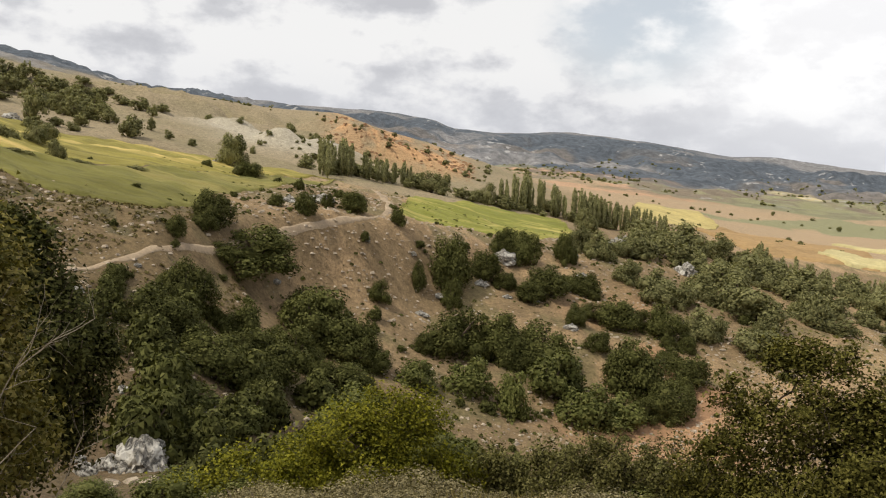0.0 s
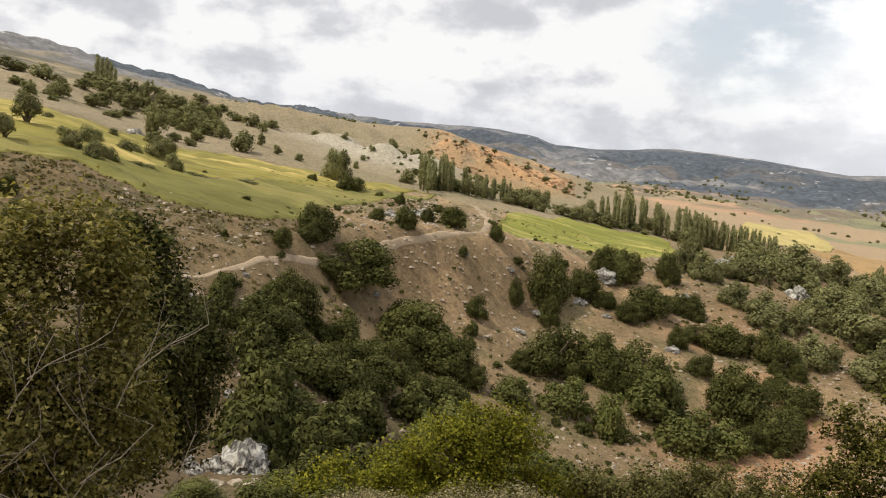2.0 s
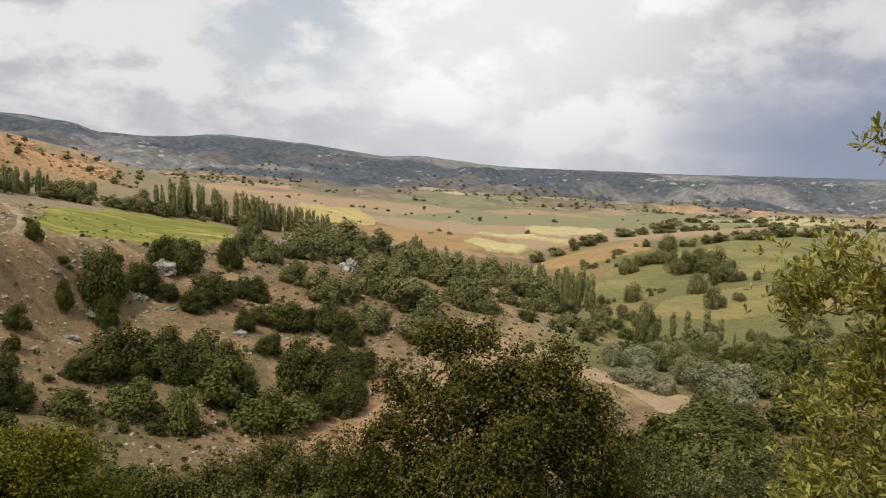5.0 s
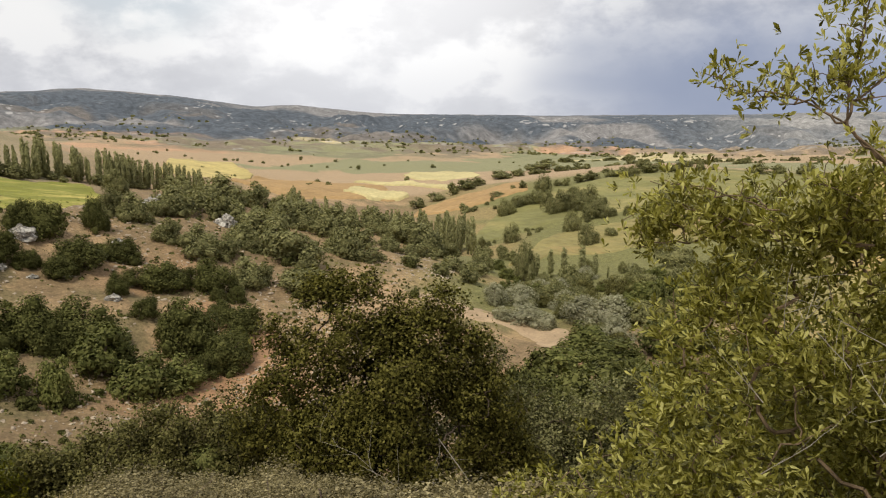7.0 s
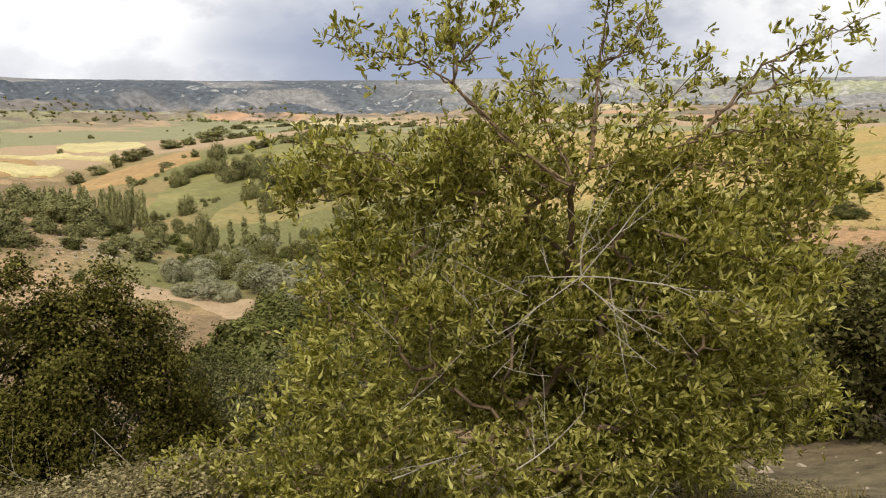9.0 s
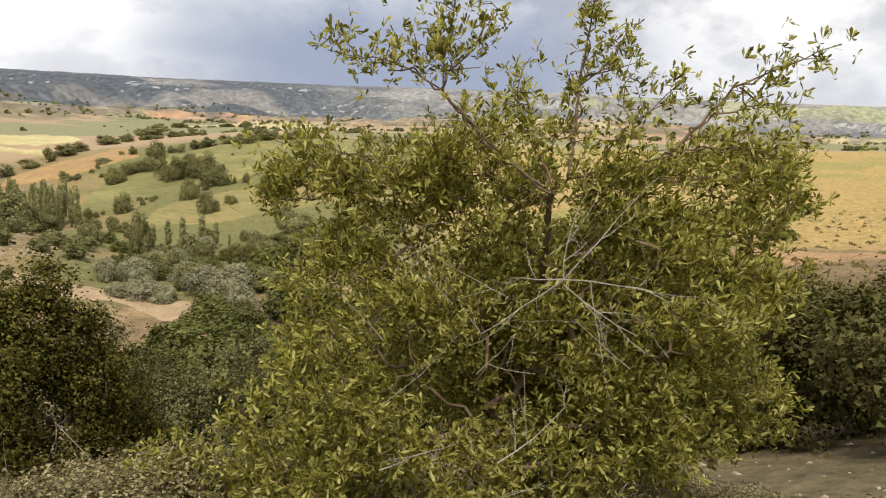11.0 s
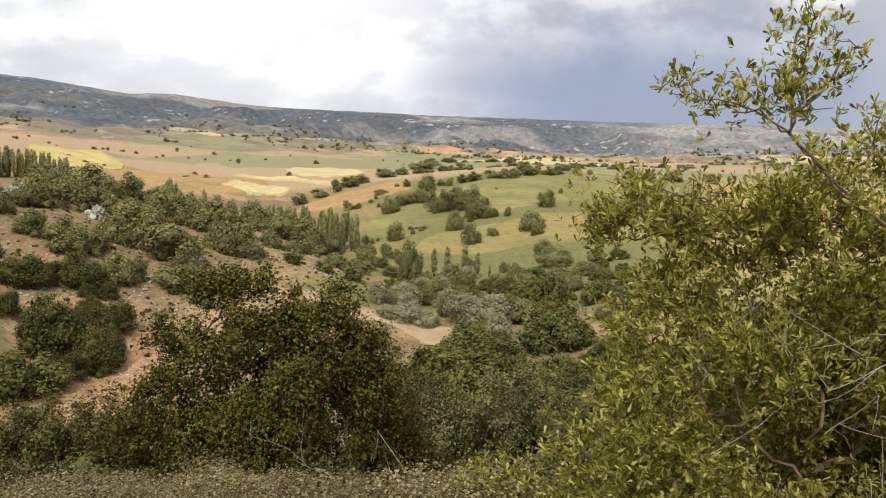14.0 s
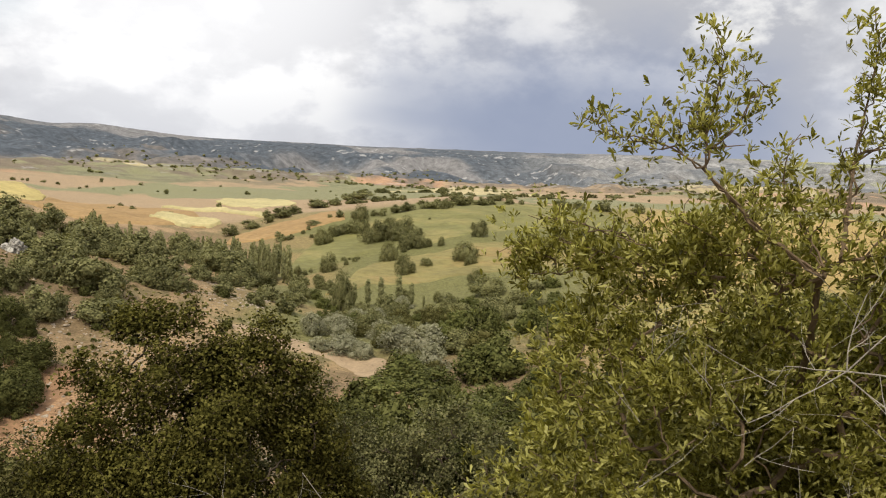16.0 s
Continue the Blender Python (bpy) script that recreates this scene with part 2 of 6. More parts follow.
SLOPE = [(-180, 70, 12), (-75, 58, -6), (-40, 55, -7.5), (-25, 58, -10), (-20, 62, -9.5), (-10, 80, -11), (0, 92, -11.5), (10, 98, -11),
         (20, 101, -12.4), (30, 112, -12), (40, 116, -14), (50, 114, -13), (60, 104, -12), (70, 92, -11), (80, 76, -10), (95, 60, -9), (120, 70, -1)]
TERRACE = [(-180, 100, 12), (-75, 80, 0), (-40, 78, -0.9), (-32, 78, -1.2), (-28, 76, -3), (-24, 75, -3.9), (-20, 76, -4.5), (-16, 80, -4.7),
           (-10, 90, -4.5), (-5, 98, -4.6), (-2.6, 104, -4.7), (2, 115, -5.3), (5, 125, -5.6), (10, 140, -5.5), (13, 150, -5.3), (18, 158, -5.8),
           (23, 163, -6.8), (28, 165, -8), (33, 165, -9.6), (37, 170, -11), (42, 180, -10.7), (46, 188, -10), (50, 180, -9.6), (60, 160, -9.3),
           (70, 140, -8.6), (80, 112, -8.5), (95, 90, -8), (120, 100, 0)]
UPPER = [(-180, 200, 10), (-75, 170, 3), (-40, 170, 2.8), (-34, 170, 2.4), (-27, 160, 0.3), (-20, 160, -0.3), (-15, 165, -1.2), (-7, 175, -1.9),
         (-2.4, 190, -2.4), (2, 205, -3), (5, 215, -3.4), (9, 225, -3.8), (15, 240, -4.9), (20, 250, -6.6), (26, 250, -8.4), (33, 240, -9.2),
         (37, 240, -8.8), (41, 250, -7.6), (45, 250, -7.2), (48, 250, -6.6), (53, 240, -6.6), (60, 230, -6.5), (70, 210, -6), (80, 190, -5.6), (95, 150, -5), (120, 180, 1)]
SHOULDER = [(-180, 500, 9), (-75, 500, 5), (-40, 480, 4.5), (-31, 430, 4.1), (-24, 420, 3.8), (-19, 430, 3.5), (-13, 440, 2.7), (-8, 450, 2.6),
            (-5.5, 430, 1.7), (-2.7, 430, 1), (1.4, 440, -0.2), (4.5, 450, -0.9), (9, 450, -2), (15, 450, -3.7), (20, 450, -4.5), (25, 450, -5),
            (30, 430, -5.6), (34, 400, -5.3), (37, 380, -5), (41, 370, -4.4), (44, 370, -3.9), (48, 380, -3.4), (53, 400, -3.4), (60, 400, -3.6),
            (70, 380, -3.7), (79, 330, -3.6), (85, 300, -3.1), (95, 280, -2.6), (120, 350, 1)]
PLAIN = [(-180, 900, 8), (-75, 900, 5.5), (-40, 900, 5.4), (-30, 900, 4), (-20, 900, 2.8), (-10, 1000, 1.6), (-5, 1000, 0.3), (0, 900, -1),
         (5, 800, -1.6), (10, 750, -2), (16, 700, -3), (20, 700, -3.6), (25, 700, -3.9), (36, 700, -3.6), (48, 700, -2.9), (60, 700, -2.8),
         (72, 700, -2.6), (85, 700, -2.7), (95, 700, -2), (120, 800, 1)]
FOOT = [(-180, 1600, 6), (-75, 1500, 6.3), (-40, 1500, 6.1), (-30, 1500, 4.6), (-20, 1500, 2.9), (-10, 1600, 1.5), (0, 1600, -0.6), (8.5, 1600, -0.9),
        (15, 1600, -1.1), (20, 1600, -1.5), (30, 1600, -1.8), (38, 1600, -2), (50, 1700, -2.2), (70, 1800, -1.4), (85, 1800, -1.8), (120, 1800, 0)]
CREST = [(-180, 3000, 4), (-75, 2500, 7), (-40.5, 2500, 6.8), (-38, 2500, 6.1), (-34, 2500, 5.8), (-31.6, 2500, 5.3), (-28, 2600, 4.7), (-25, 2700, 4.2),
         (-22, 2800, 3.4), (-19, 2900, 3.4), (-13, 3000, 3), (-8, 3000, 3.05), (-4.4, 3000, 3), (-1, 3000, 2.6), (0, 3000, 2.15), (3.7, 3100, 1.95),
         (8.5, 3200, 2.3), (14.7, 3200, 1.8), (19.6, 3200, 1.1), (21.6, 3200, 1.3), (28.5, 3300, 0.65), (40, 3400, 0.47), (53, 3500, 0.46), (59, 3550, 0.56), (70, 3600, 0.5),
         (85, 3600, 0.45), (120, 3500, 0.6)]
BACK = [(-180, 4700, 1), (-40, 4700, 2), (0, 4700, 0.5), (40, 4700, 0.05), (120, 4700, 0.2)]
LINES = (LIP, DROP, GULLY, SLOPE, TERRACE, UPPER, SHOULDER, PLAIN, FOOT, CREST, BACK)


def line_table(line, width):
    a = np.arange(-180, 180.01, 0.25)
    ext = sorted([(b + s, r, e) for b, r, e in line for s in (-360, 0, 360)])
    b, r, e = np.array(ext, float).T
    wide = np.arange(-200, 200.01, 0.25)
    k = np.exp(-0.5 * (np.arange(-12, 12.01, 0.25) / width) ** 2)
    k /= k.sum()
    rr, ee = (np.convolve(np.interp(wide, b, v), k, "same")[80:-80] for v in (r, e))
    return a, rr, EYE + rr * np.tan(np.radians(ee))


TABLES = [line_table(line, 0.35 if line is CREST else 0.9) for line in LINES]
TAB_R = np.stack([np.full_like(TABLES[0][1], 1.8)] + [t[1] for t in TABLES])
TAB_Z = np.stack([np.zeros_like(TABLES[0][1])] + [t[2] for t in TABLES])


def lattice(ix, iy, seed):
    h = (ix.astype(np.int64) * 374761393 + iy.astype(np.int64) * 668265263 + seed * 974711) & 0xFFFFFFFF
    h = ((h ^ (h >> 13)) * 1274126177) & 0xFFFFFFFF
    return ((h ^ (h >> 16)) & 0xFFFF) / 32767.5 - 1


def wave(x, y, size, seed=1):
    """Smooth noise of about -1 to 1 with features of that size in metres."""
    u, v = x / size, y / size
    i, j = np.floor(u), np.floor(v)
    f, g = u - i, v - j
    f, g = f * f * f * (f * (6 * f - 15) + 10), g * g * g * (g * (6 * g - 15) + 10)
    a, b = lattice(i, j, seed), lattice(i + 1, j, seed)
    c, d = lattice(i, j + 1, seed), lattice(i + 1, j + 1, seed)
    return (a * (1 - f) + b * f) * (1 - g) + (c * (1 - f) + d * f) * g


def ramp(v, a, b):
    s = np.clip((v - a) / (b - a), 0, 1)
    return s * s * (3 - 2 * s)


def fractal(x, y, size, seed=1, octaves=4):
    return sum(wave(x, y, size / 2.1**k, seed + 7 * k) * 0.55**k for k in range(octaves))


KNOLLS = [(-12.0, 226, 11, 5.0), (-10.3, 222, 9, 3.6), (-11.2, 242, 13, 5.0), (-13.6, 236, 9, 3.0), (-14.5, 262, 15, 4.0), (-9.0, 250, 11, 3.5)]


def knolls(x, y):
    """Pale bare mounds at the foot of the grazed hill."""
    out = 0 * x
    for az, r, w, h in KNOLLS:
        d = np.hypot(x - r * math.sin(radians(az)), y - r * math.cos(radians(az))) / w
        out = np.maximum(out, h * np.exp(-d**1.6))
    return out * (1 + 0.25 * fractal(x, y, 9, 34, 3))


def height(x, y):
    """The ground's height at plan points."""
    x, y = np.asarray(x, float), np.asarray(y, float)
    r = np.maximum(np.hypot(x, y), 0.01)
    az = np.degrees(np.arctan2(x, y))
    u = (az + 180) / 0.25
    i = np.clip(u.astype(int), 0, TAB_R.shape[1] - 2)
    f = u - i
    R = TAB_R[:, i] * (1 - f) + TAB_R[:, i + 1] * f
    Z = TAB_Z[:, i] * (1 - f) + TAB_Z[:, i + 1] * f
    h, d = np.diff(R, axis=0), np.diff(Z, axis=0)
    s = d / h
    m = np.zeros_like(R)
    w1, w2 = 2 * h[1:] + h[:-1], h[1:] + 2 * h[:-1]
    same = s[1:] * s[:-1] > 0
    with np.errstate(divide="ignore", invalid="ignore"):
        m[1:-1] = np.where(same, (w1 + w2) / (w1 / s[:-1] + w2 / s[1:]), 0)
    m[-1] = s[-1]
    out = np.zeros_like(r)
    for k in range(len(R) - 1):
        inside = (r >= R[k]) & ((r < R[k + 1]) | (k == len(R) - 2))
        t = np.clip((r - R[k]) / h[k], 0, 1)
        z = ((2 * t**3 - 3 * t**2 + 1) * Z[k] + (t**3 - 2 * t**2 + t) * h[k] * m[k]
             + (3 * t**2 - 2 * t**3) * Z[k + 1] + (t**3 - t**2) * h[k] * m[k + 1])
        out = np.where(inside, z, out)
    rough = 0.05 * ramp(r, 1, 6) * wave(x, y, 1.3, 3) + 0.03 * ramp(r, 1, 6) * wave(x, y, 0.5, 4)
    rough = rough + 0.45 * ramp(r, 15, 45) * (1 - 0.6 * ramp(r, 300, 600)) * fractal(x, y, 11, 5, 3)
    rough = rough + 2.2 * ramp(r, 230, 420) * fractal(x, y, 75, 6, 3)
    gul = 1 - np.abs(fractal(x, y, 420, 8, 4))
    way = (r - R[9]) / (R[10] - R[9])
    rough = rough + ramp(way, 0.0, 0.3) * (1 - ramp(way, 0.55, 0.9)) * 60 * (gul - 0.72)
    rough = rough + ramp(r, 230, 300) * (1 - ramp(r, 330, 415)) * (1 - ramp(az, -4, 3)) * 9 * (1 - 1.3 * np.abs(fractal(x, y, 65, 9, 5)) - 0.55)
    rough = rough + ramp(r, 1150, 1500) * (1 - ramp(r, 1900, 2300)) * ramp(az, -5, 8) * 13 * (1 - 1.6 * np.abs(fractal(x, y, 190, 10, 3)))
    rough = rough + 0.22 * ramp(r, 38, 60) * (1 - ramp(r, 150, 200)) * fractal(x, y, 3.4, 12, 2)
    return out + rough + knolls(x, y)


def ground_at(bearing, r):
    x, y = r * math.sin(radians(bearing)), r * math.cos(radians(bearing))
    return Vector((x, y, float(height(x, y))))
# ---- end of terrain ----

# ---- the ground: one sheet ----
def link(name, verts, faces, material, parent=None, label="", smooth=False, normals=None):
    me = bpy.data.meshes.new(name)
    me.from_pydata(verts, [], faces)
    me.materials.append(material)
    if smooth or normals is not None:
        me.shade_smooth()
    if normals is not None:
        me.normals_split_custom_set_from_vertices(normals.tolist())
    ob = new(name, me)
    ob.parent = parent
    if label:
        ob["label"] = label
    return ob


def polar(az, r):
    a = np.radians(az)
    return r * np.sin(a), r * np.cos(a)


def blend(base, colour, mask):
    return base * (1 - mask[..., None]) + np.array(colour) * mask[..., None]


def cover(x, y, z):
    """Base colours of the land: soil, scrub, pasture, stubble, woods and bare rock; the mountains' also hold cloud
    shade and haze.
    """
    r, az = np.hypot(x, y), np.degrees(np.arctan2(x, y))
    n1, n2, n3 = fractal(x, y, 5, 21, 5), fractal(x, y, 30, 22, 5), fractal(x, y, 170, 23, 4)
    c = blend(np.zeros((*x.shape, 3)) + (0.21, 0.148, 0.08), (0.38, 0.258, 0.142), ramp(n2 + 0.6 * n1, -0.5, 0.5))
    c = blend(c, (0.125, 0.11, 0.05), ramp(n1 + 0.4 * n2, 0.1, 0.6) * 0.75)
    c = blend(c, (0.38, 0.23, 0.125), ramp(wave(x, y, 9, 25), 0.35, 0.8) * ramp(az, 5, 15) * ramp(r, 60, 72) * (1 - ramp(r, 95, 125)))
    tufts = ramp(fractal(x, y, 2.2, 27, 3), 0.05, 0.5) * (1 - ramp(az, -22, -12)) * ramp(r, 38, 50)
    west = (1 - ramp(az, -20, -12)) * ramp(r, 38, 50)
    c = blend(c, (0.15, 0.108, 0.055), 0.85 * west)
    c = blend(c, (0.10, 0.09, 0.045), 0.7 * tufts)
    # darker brown ground along the bottom of the gully
    gully_brown = ramp(az, -34, -28) * (1 - ramp(az, -12, 0)) * ramp(r, 18, 24) * (1 - ramp(r + 9 * n2, 44, 56))
    c = blend(c, (0.125, 0.088, 0.05), gully_brown * 0.75)
    lip = (1 - ramp(r, 13, 20))
    c = blend(c, (0.16, 0.13, 0.075), lip * 0.8)
    # right-hand slope: dry golden grass
    gold = ramp(az, 50, 62) * ramp(r, 60, 110) * (1 - ramp(r, 420, 560))
    c = blend(c, (0.42, 0.30, 0.11), gold * 0.9)
    c = blend(c, (0.27, 0.255, 0.085), gold * ramp(n2, 0.0, 0.5) * 0.7)
    # bottom of the valley
    floor = ramp(az, 28, 36) * (1 - ramp(az, 55, 62)) * ramp(r, 95, 120) * (1 - ramp(r, 420, 560))
    c = blend(c, (0.27, 0.21, 0.09), floor * 0.9)
    c = blend(c, (0.155, 0.158, 0.056), floor * np.maximum(ramp(n2, -0.3, 0.3), ramp(az, 37, 40)) * 0.85)
    # the grazed hill and its bare scar
    hill = (1 - ramp(az, 4, 12)) * ramp(r, 140, 175)
    c = blend(c, (0.285, 0.228, 0.14), hill)
    c = blend(c, (0.24, 0.20, 0.115), hill * ramp(n2 + 0.5 * n1, -0.2, 0.6) * 0.8)
    c = blend(c, (0.42, 0.36, 0.26), hill * ramp(n3 - 0.5 * n2, 0.25, 0.7) * 0.6)
    scar = ramp(az, -10, -7) * (1 - ramp(az, 0, 2.5)) * ramp(r, 275, 310) * (1 - ramp(r, 385, 440))
    c = blend(c, (0.56, 0.32, 0.155), scar * ramp(n2 + n1, -0.5, 0.3))
    c = blend(c, (0.27, 0.2, 0.12), scar * ramp(fractal(x, y, 12, 33, 4), 0.05, 0.4) * 0.7)
    c = blend(c, (0.42, 0.375, 0.29), np.clip(knolls(x, y) / 2.2, 0, 1) * 0.9)
    wild = (1 - ramp(az, -31, -24)) * ramp(r, 380, 560)
    c = blend(c, (0.09, 0.085, 0.06), wild * ramp(n3 + 0.6 * n2, -0.5, 0.2) * 0.85)
    # the plain: plots of stubble, straw and pasture
    plain = ramp(az + 0.01 * (r - 450), 2, 10) * ramp(r, 400, 500)
    u, v = x * 0.8 + y * 0.6 + 60 * n3, y * 0.8 - x * 0.6 + 60 * n3
    plot = lattice(np.floor(u / 330), np.floor(v / 170), 37)
    c = blend(c, (0.37, 0.27, 0.165), plain)
    c = blend(c, (0.24, 0.232, 0.125), plain * (plot > -0.1))
    c = blend(c, (0.5, 0.42, 0.23), plain * (plot > 0.75))
    c = blend(c, (0.45, 0.28, 0.17), plain * (plot < -0.7))
    c = blend(c, (0.15, 0.16, 0.085), plain * ramp(r, 1000, 1300) * ramp(n3 + n2, 0.0, 0.5) * 0.8)
    # foothills and mountains: scrub, then dark woods
    foot = ramp(r + 140 * n3, 1180, 1420) * ramp(az, -8, 6)
    c = blend(c, (0.20, 0.155, 0.115), foot * ramp(n2 + 0.7 * n3, -0.6, 0.3) * 0.85)
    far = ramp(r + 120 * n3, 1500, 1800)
    # cloud shade and bluish haze are put into these woodland colours
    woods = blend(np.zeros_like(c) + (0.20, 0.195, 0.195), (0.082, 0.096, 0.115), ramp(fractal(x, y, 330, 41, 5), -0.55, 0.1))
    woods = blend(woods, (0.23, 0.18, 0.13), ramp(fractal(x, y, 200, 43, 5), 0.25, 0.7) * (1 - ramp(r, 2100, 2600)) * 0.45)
    # pale patches of land towards the right, with thicker haze painted in
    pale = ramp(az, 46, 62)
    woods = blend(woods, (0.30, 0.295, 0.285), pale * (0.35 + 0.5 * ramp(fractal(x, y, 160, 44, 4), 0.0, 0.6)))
    woods = blend(woods, (0.36, 0.37, 0.21), ramp(az, 62, 74) * ramp(r, 2500, 2900) * ramp(n3, -0.1, 0.3) * 0.8)
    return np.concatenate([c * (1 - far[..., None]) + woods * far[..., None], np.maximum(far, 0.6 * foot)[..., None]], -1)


def make_ground():
    az = np.concatenate([np.arange(-178, -46, 4.0), np.arange(-46, 98, 0.33), np.arange(98, 181.9, 4.0)])
    r = np.concatenate([0.35 * 1.0275 ** np.arange(0, 164), np.geomspace(30.5, 330, 160), np.geomspace(335, 1450, 80), np.geomspace(1460, 4740, 115)])
    A, R = np.meshgrid(az, r)
    x, y = polar(A, R)
    z = height(x, y)
    rows, cols = A.shape
    i = np.arange(rows * cols).reshape(rows, cols)
    a, b = i[:-1], i[1:]
    quads = np.stack([a, np.roll(a, -1, 1), np.roll(b, -1, 1), b], -1).reshape(-1, 4)
    verts = np.stack([x, y, z], -1).reshape(-1, 3)
    me = bpy.data.meshes.new("ground")
    me.from_pydata(verts.tolist() + [(0, 0, 0)], [], quads[:, ::-1].tolist() + [(rows * cols, int(i[0, (k + 1) % cols]), int(i[0, k])) for k in range(cols)])
    me.materials.append(GROUND)
    me.shade_smooth()
    col = np.ones((rows * cols + 1, 4), np.float32)
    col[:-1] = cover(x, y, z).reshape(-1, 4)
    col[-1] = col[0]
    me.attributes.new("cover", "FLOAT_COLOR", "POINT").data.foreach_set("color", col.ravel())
    return tagged(new("ground", me), "dry hillside, gully, plain and wooded mountains", "ground", kind="structure")


make_ground()


def draped(name, near, far, lift, material, label, category, kind="structure", rows=36, seed=1):
    """A field laid over the ground between two edges, given as (bearing, range); its rim goes down into the soil."""
    (na, nr), (fa, fr) = np.array(near, float).T, np.array(far, float).T
    az = np.arange(max(na[0], fa[0]), min(na[-1], fa[-1]) + 0.01, 0.15)
    lo, hi = np.interp(az, na, nr), np.interp(az, fa, fr)
    wob = 0.006 * wave(az, az * 0, 1.1, seed) + 0.003 * wave(az, az * 0, 0.4, seed + 1)
    lo, hi = lo * (1 + wob), hi * (1 + wob[::-1])
    ends = np.minimum(np.minimum(np.arange(len(az)), np.arange(len(az))[::-1]) / (0.1 * len(az)), 1)
    hi = lo + (hi - lo) * (0.08 + 0.92 * ends)
    k = np.linspace(0, 1, rows)[:, None]
    R = lo * (1 - k) + np.maximum(hi, lo + 0.3) * k
    A = np.broadcast_to(az, R.shape)
    x, y = polar(A, R)
    rim = np.minimum(np.minimum(k, 1 - k) * rows / 1.0, 1) * np.ones_like(R)
    rim[:, 0] = rim[:, -1] = 0
    z = height(x, y) + lift * (2 * rim - 1) + 0.25 * lift * rim * wave(x, y, 2.0, seed + 3)
    i = np.arange(R.size).reshape(R.shape)
    q = np.stack([i[:-1, :-1], i[:-1, 1:], i[1:, 1:], i[1:, :-1]], -1).reshape(-1, 4)
    ob = link(name, np.stack([x, y, z], -1).reshape(-1, 3).tolist(), q[:, ::-1].tolist(), material, smooth=True)
    return tagged(ob, label, category, kind=kind)


def track(name, line, width, lift, material, label):
    """A worn strip along a line of plan points."""
    p = np.array(line, float)
    s = np.concatenate([[0], np.cumsum(np.hypot(*np.diff(p, axis=0).T))])
    t = np.arange(0, s[-1], 0.6)
    k = np.ones(9) / 9
    smooth = [np.convolve(np.pad(np.interp(t, s, p[:, j]), 4, "edge"), k, "valid") for j in (0, 1)]
    x, y = smooth
    dx, dy = np.gradient(x), np.gradient(y)
    n = np.hypot(dx, dy)
    w = np.interp(np.linspace(0, 1, len(t)), np.linspace(0, 1, len(width)), width) * (1 + 0.15 * wave(t, t * 0, 4.0, 5) + 0.1 * wave(t, t * 0, 1.3, 6))
    across = np.array([-0.5, -0.42, -0.2, 0, 0.2, 0.42, 0.5])
    drop = np.array([-1.5, 0.6, 0.5, 1.0, 0.5, 0.6, -1.5]) * lift
    X = x[:, None] - (dy / n * w)[:, None] * across
    Y = y[:, None] + (dx / n * w)[:, None] * across
    Z = height(X, Y) + drop
    i = np.arange(X.size).reshape(X.shape)
    q = np.stack([i[:-1, :-1], i[:-1, 1:], i[1:, 1:], i[1:, :-1]], -1).reshape(-1, 4)
    return tagged(link(name, np.stack([X, Y, Z], -1).reshape(-1, 3).tolist(), q[:, ::-1].tolist(), material, smooth=True), label, "track", kind="structure")


draped("crop_field", [(-46, 80), (-41, 79), (-36.7, 80), (-32.2, 81), (-28.5, 76), (-24.7, 76.5), (-20.3, 75.5), (-17.9, 81), (-14.7, 101), (-10.6, 122), (-7.3, 165)],
       [(-46, 84), (-33, 86), (-29, 92.5), (-25.5, 100), (-21.5, 101), (-15, 128), (-11, 146), (-7.3, 167)], 0.22, CROP_LOW,
       "green crop field along the rim of the terrace", "field", seed=2)
draped("crop_field", [(-46, 84.6), (-33, 86.8), (-29, 93.3), (-25.5, 101), (-21.5, 102), (-15, 129), (-11, 147), (-7.3, 168)],
       [(-46, 168), (-40, 166), (-34, 150), (-27, 160), (-20, 161), (-15, 168), (-7.3, 174)], 0.22, CROP_YELLOW,
       "yellowing crop field on the terrace above the slope", "field")
draped("crop_field", [(-3.5, 107), (-0.2, 116), (5, 123), (9.6, 148)], [(-3.5, 166), (1.6, 186), (6.3, 210), (9.6, 222)], 0.22, CROP_GREEN,
       "green crop field with yellow patches beside the dirt road", "field", seed=4)
draped("pasture_field", [(34.3, 246), (37.4, 250), (40, 262), (44, 265), (47.3, 277), (51.3, 295), (60, 300)],
       [(34.3, 292), (36.5, 313), (40.3, 350), (44.3, 362), (48.5, 385), (52, 398), (60, 395)], 0.35, PASTURE,
       "green rolling pasture on the far side of the valley", "field", seed=6)
draped("pasture_field", [(37.5, 192), (41, 200), (46, 205), (51, 208), (58, 200)], [(37.5, 205), (41, 240), (44.5, 252), (48, 256), (51, 265), (58, 262)], 0.3,
       PASTURE_DRY, "dry green pasture with a bare brown patch", "field", seed=8)
draped("stubble_field", [(17.6, 447), (22.8, 402), (25.8, 412), (29.5, 425)], [(17.6, 455), (19.3, 680), (27.4, 622), (29.5, 560)], 0.8, STUBBLE,
       "tan stubble field on the plain", "field", seed=9)
draped("straw_field", [(13.0, 425), (17.6, 458), (19.3, 690)], [(13.0, 780), (17.6, 850), (19.3, 705)], 1.0, STRAW_OLD, "yellow straw field on the plain", "field", seed=10)
draped("straw_field", [(25.4, 450), (27.4, 415), (30.4, 434)], [(25.4, 458), (26.6, 532), (30.4, 444)], 1.7, STRAW, "pale yellow straw field on the plain", "field", seed=11)
draped("straw_field", [(26.2, 648), (30.5, 566), (34.5, 418)], [(26.2, 660), (30.5, 607), (34.5, 434)], 1.3, STRAW, "narrow straw strip on the plain", "field", seed=12)
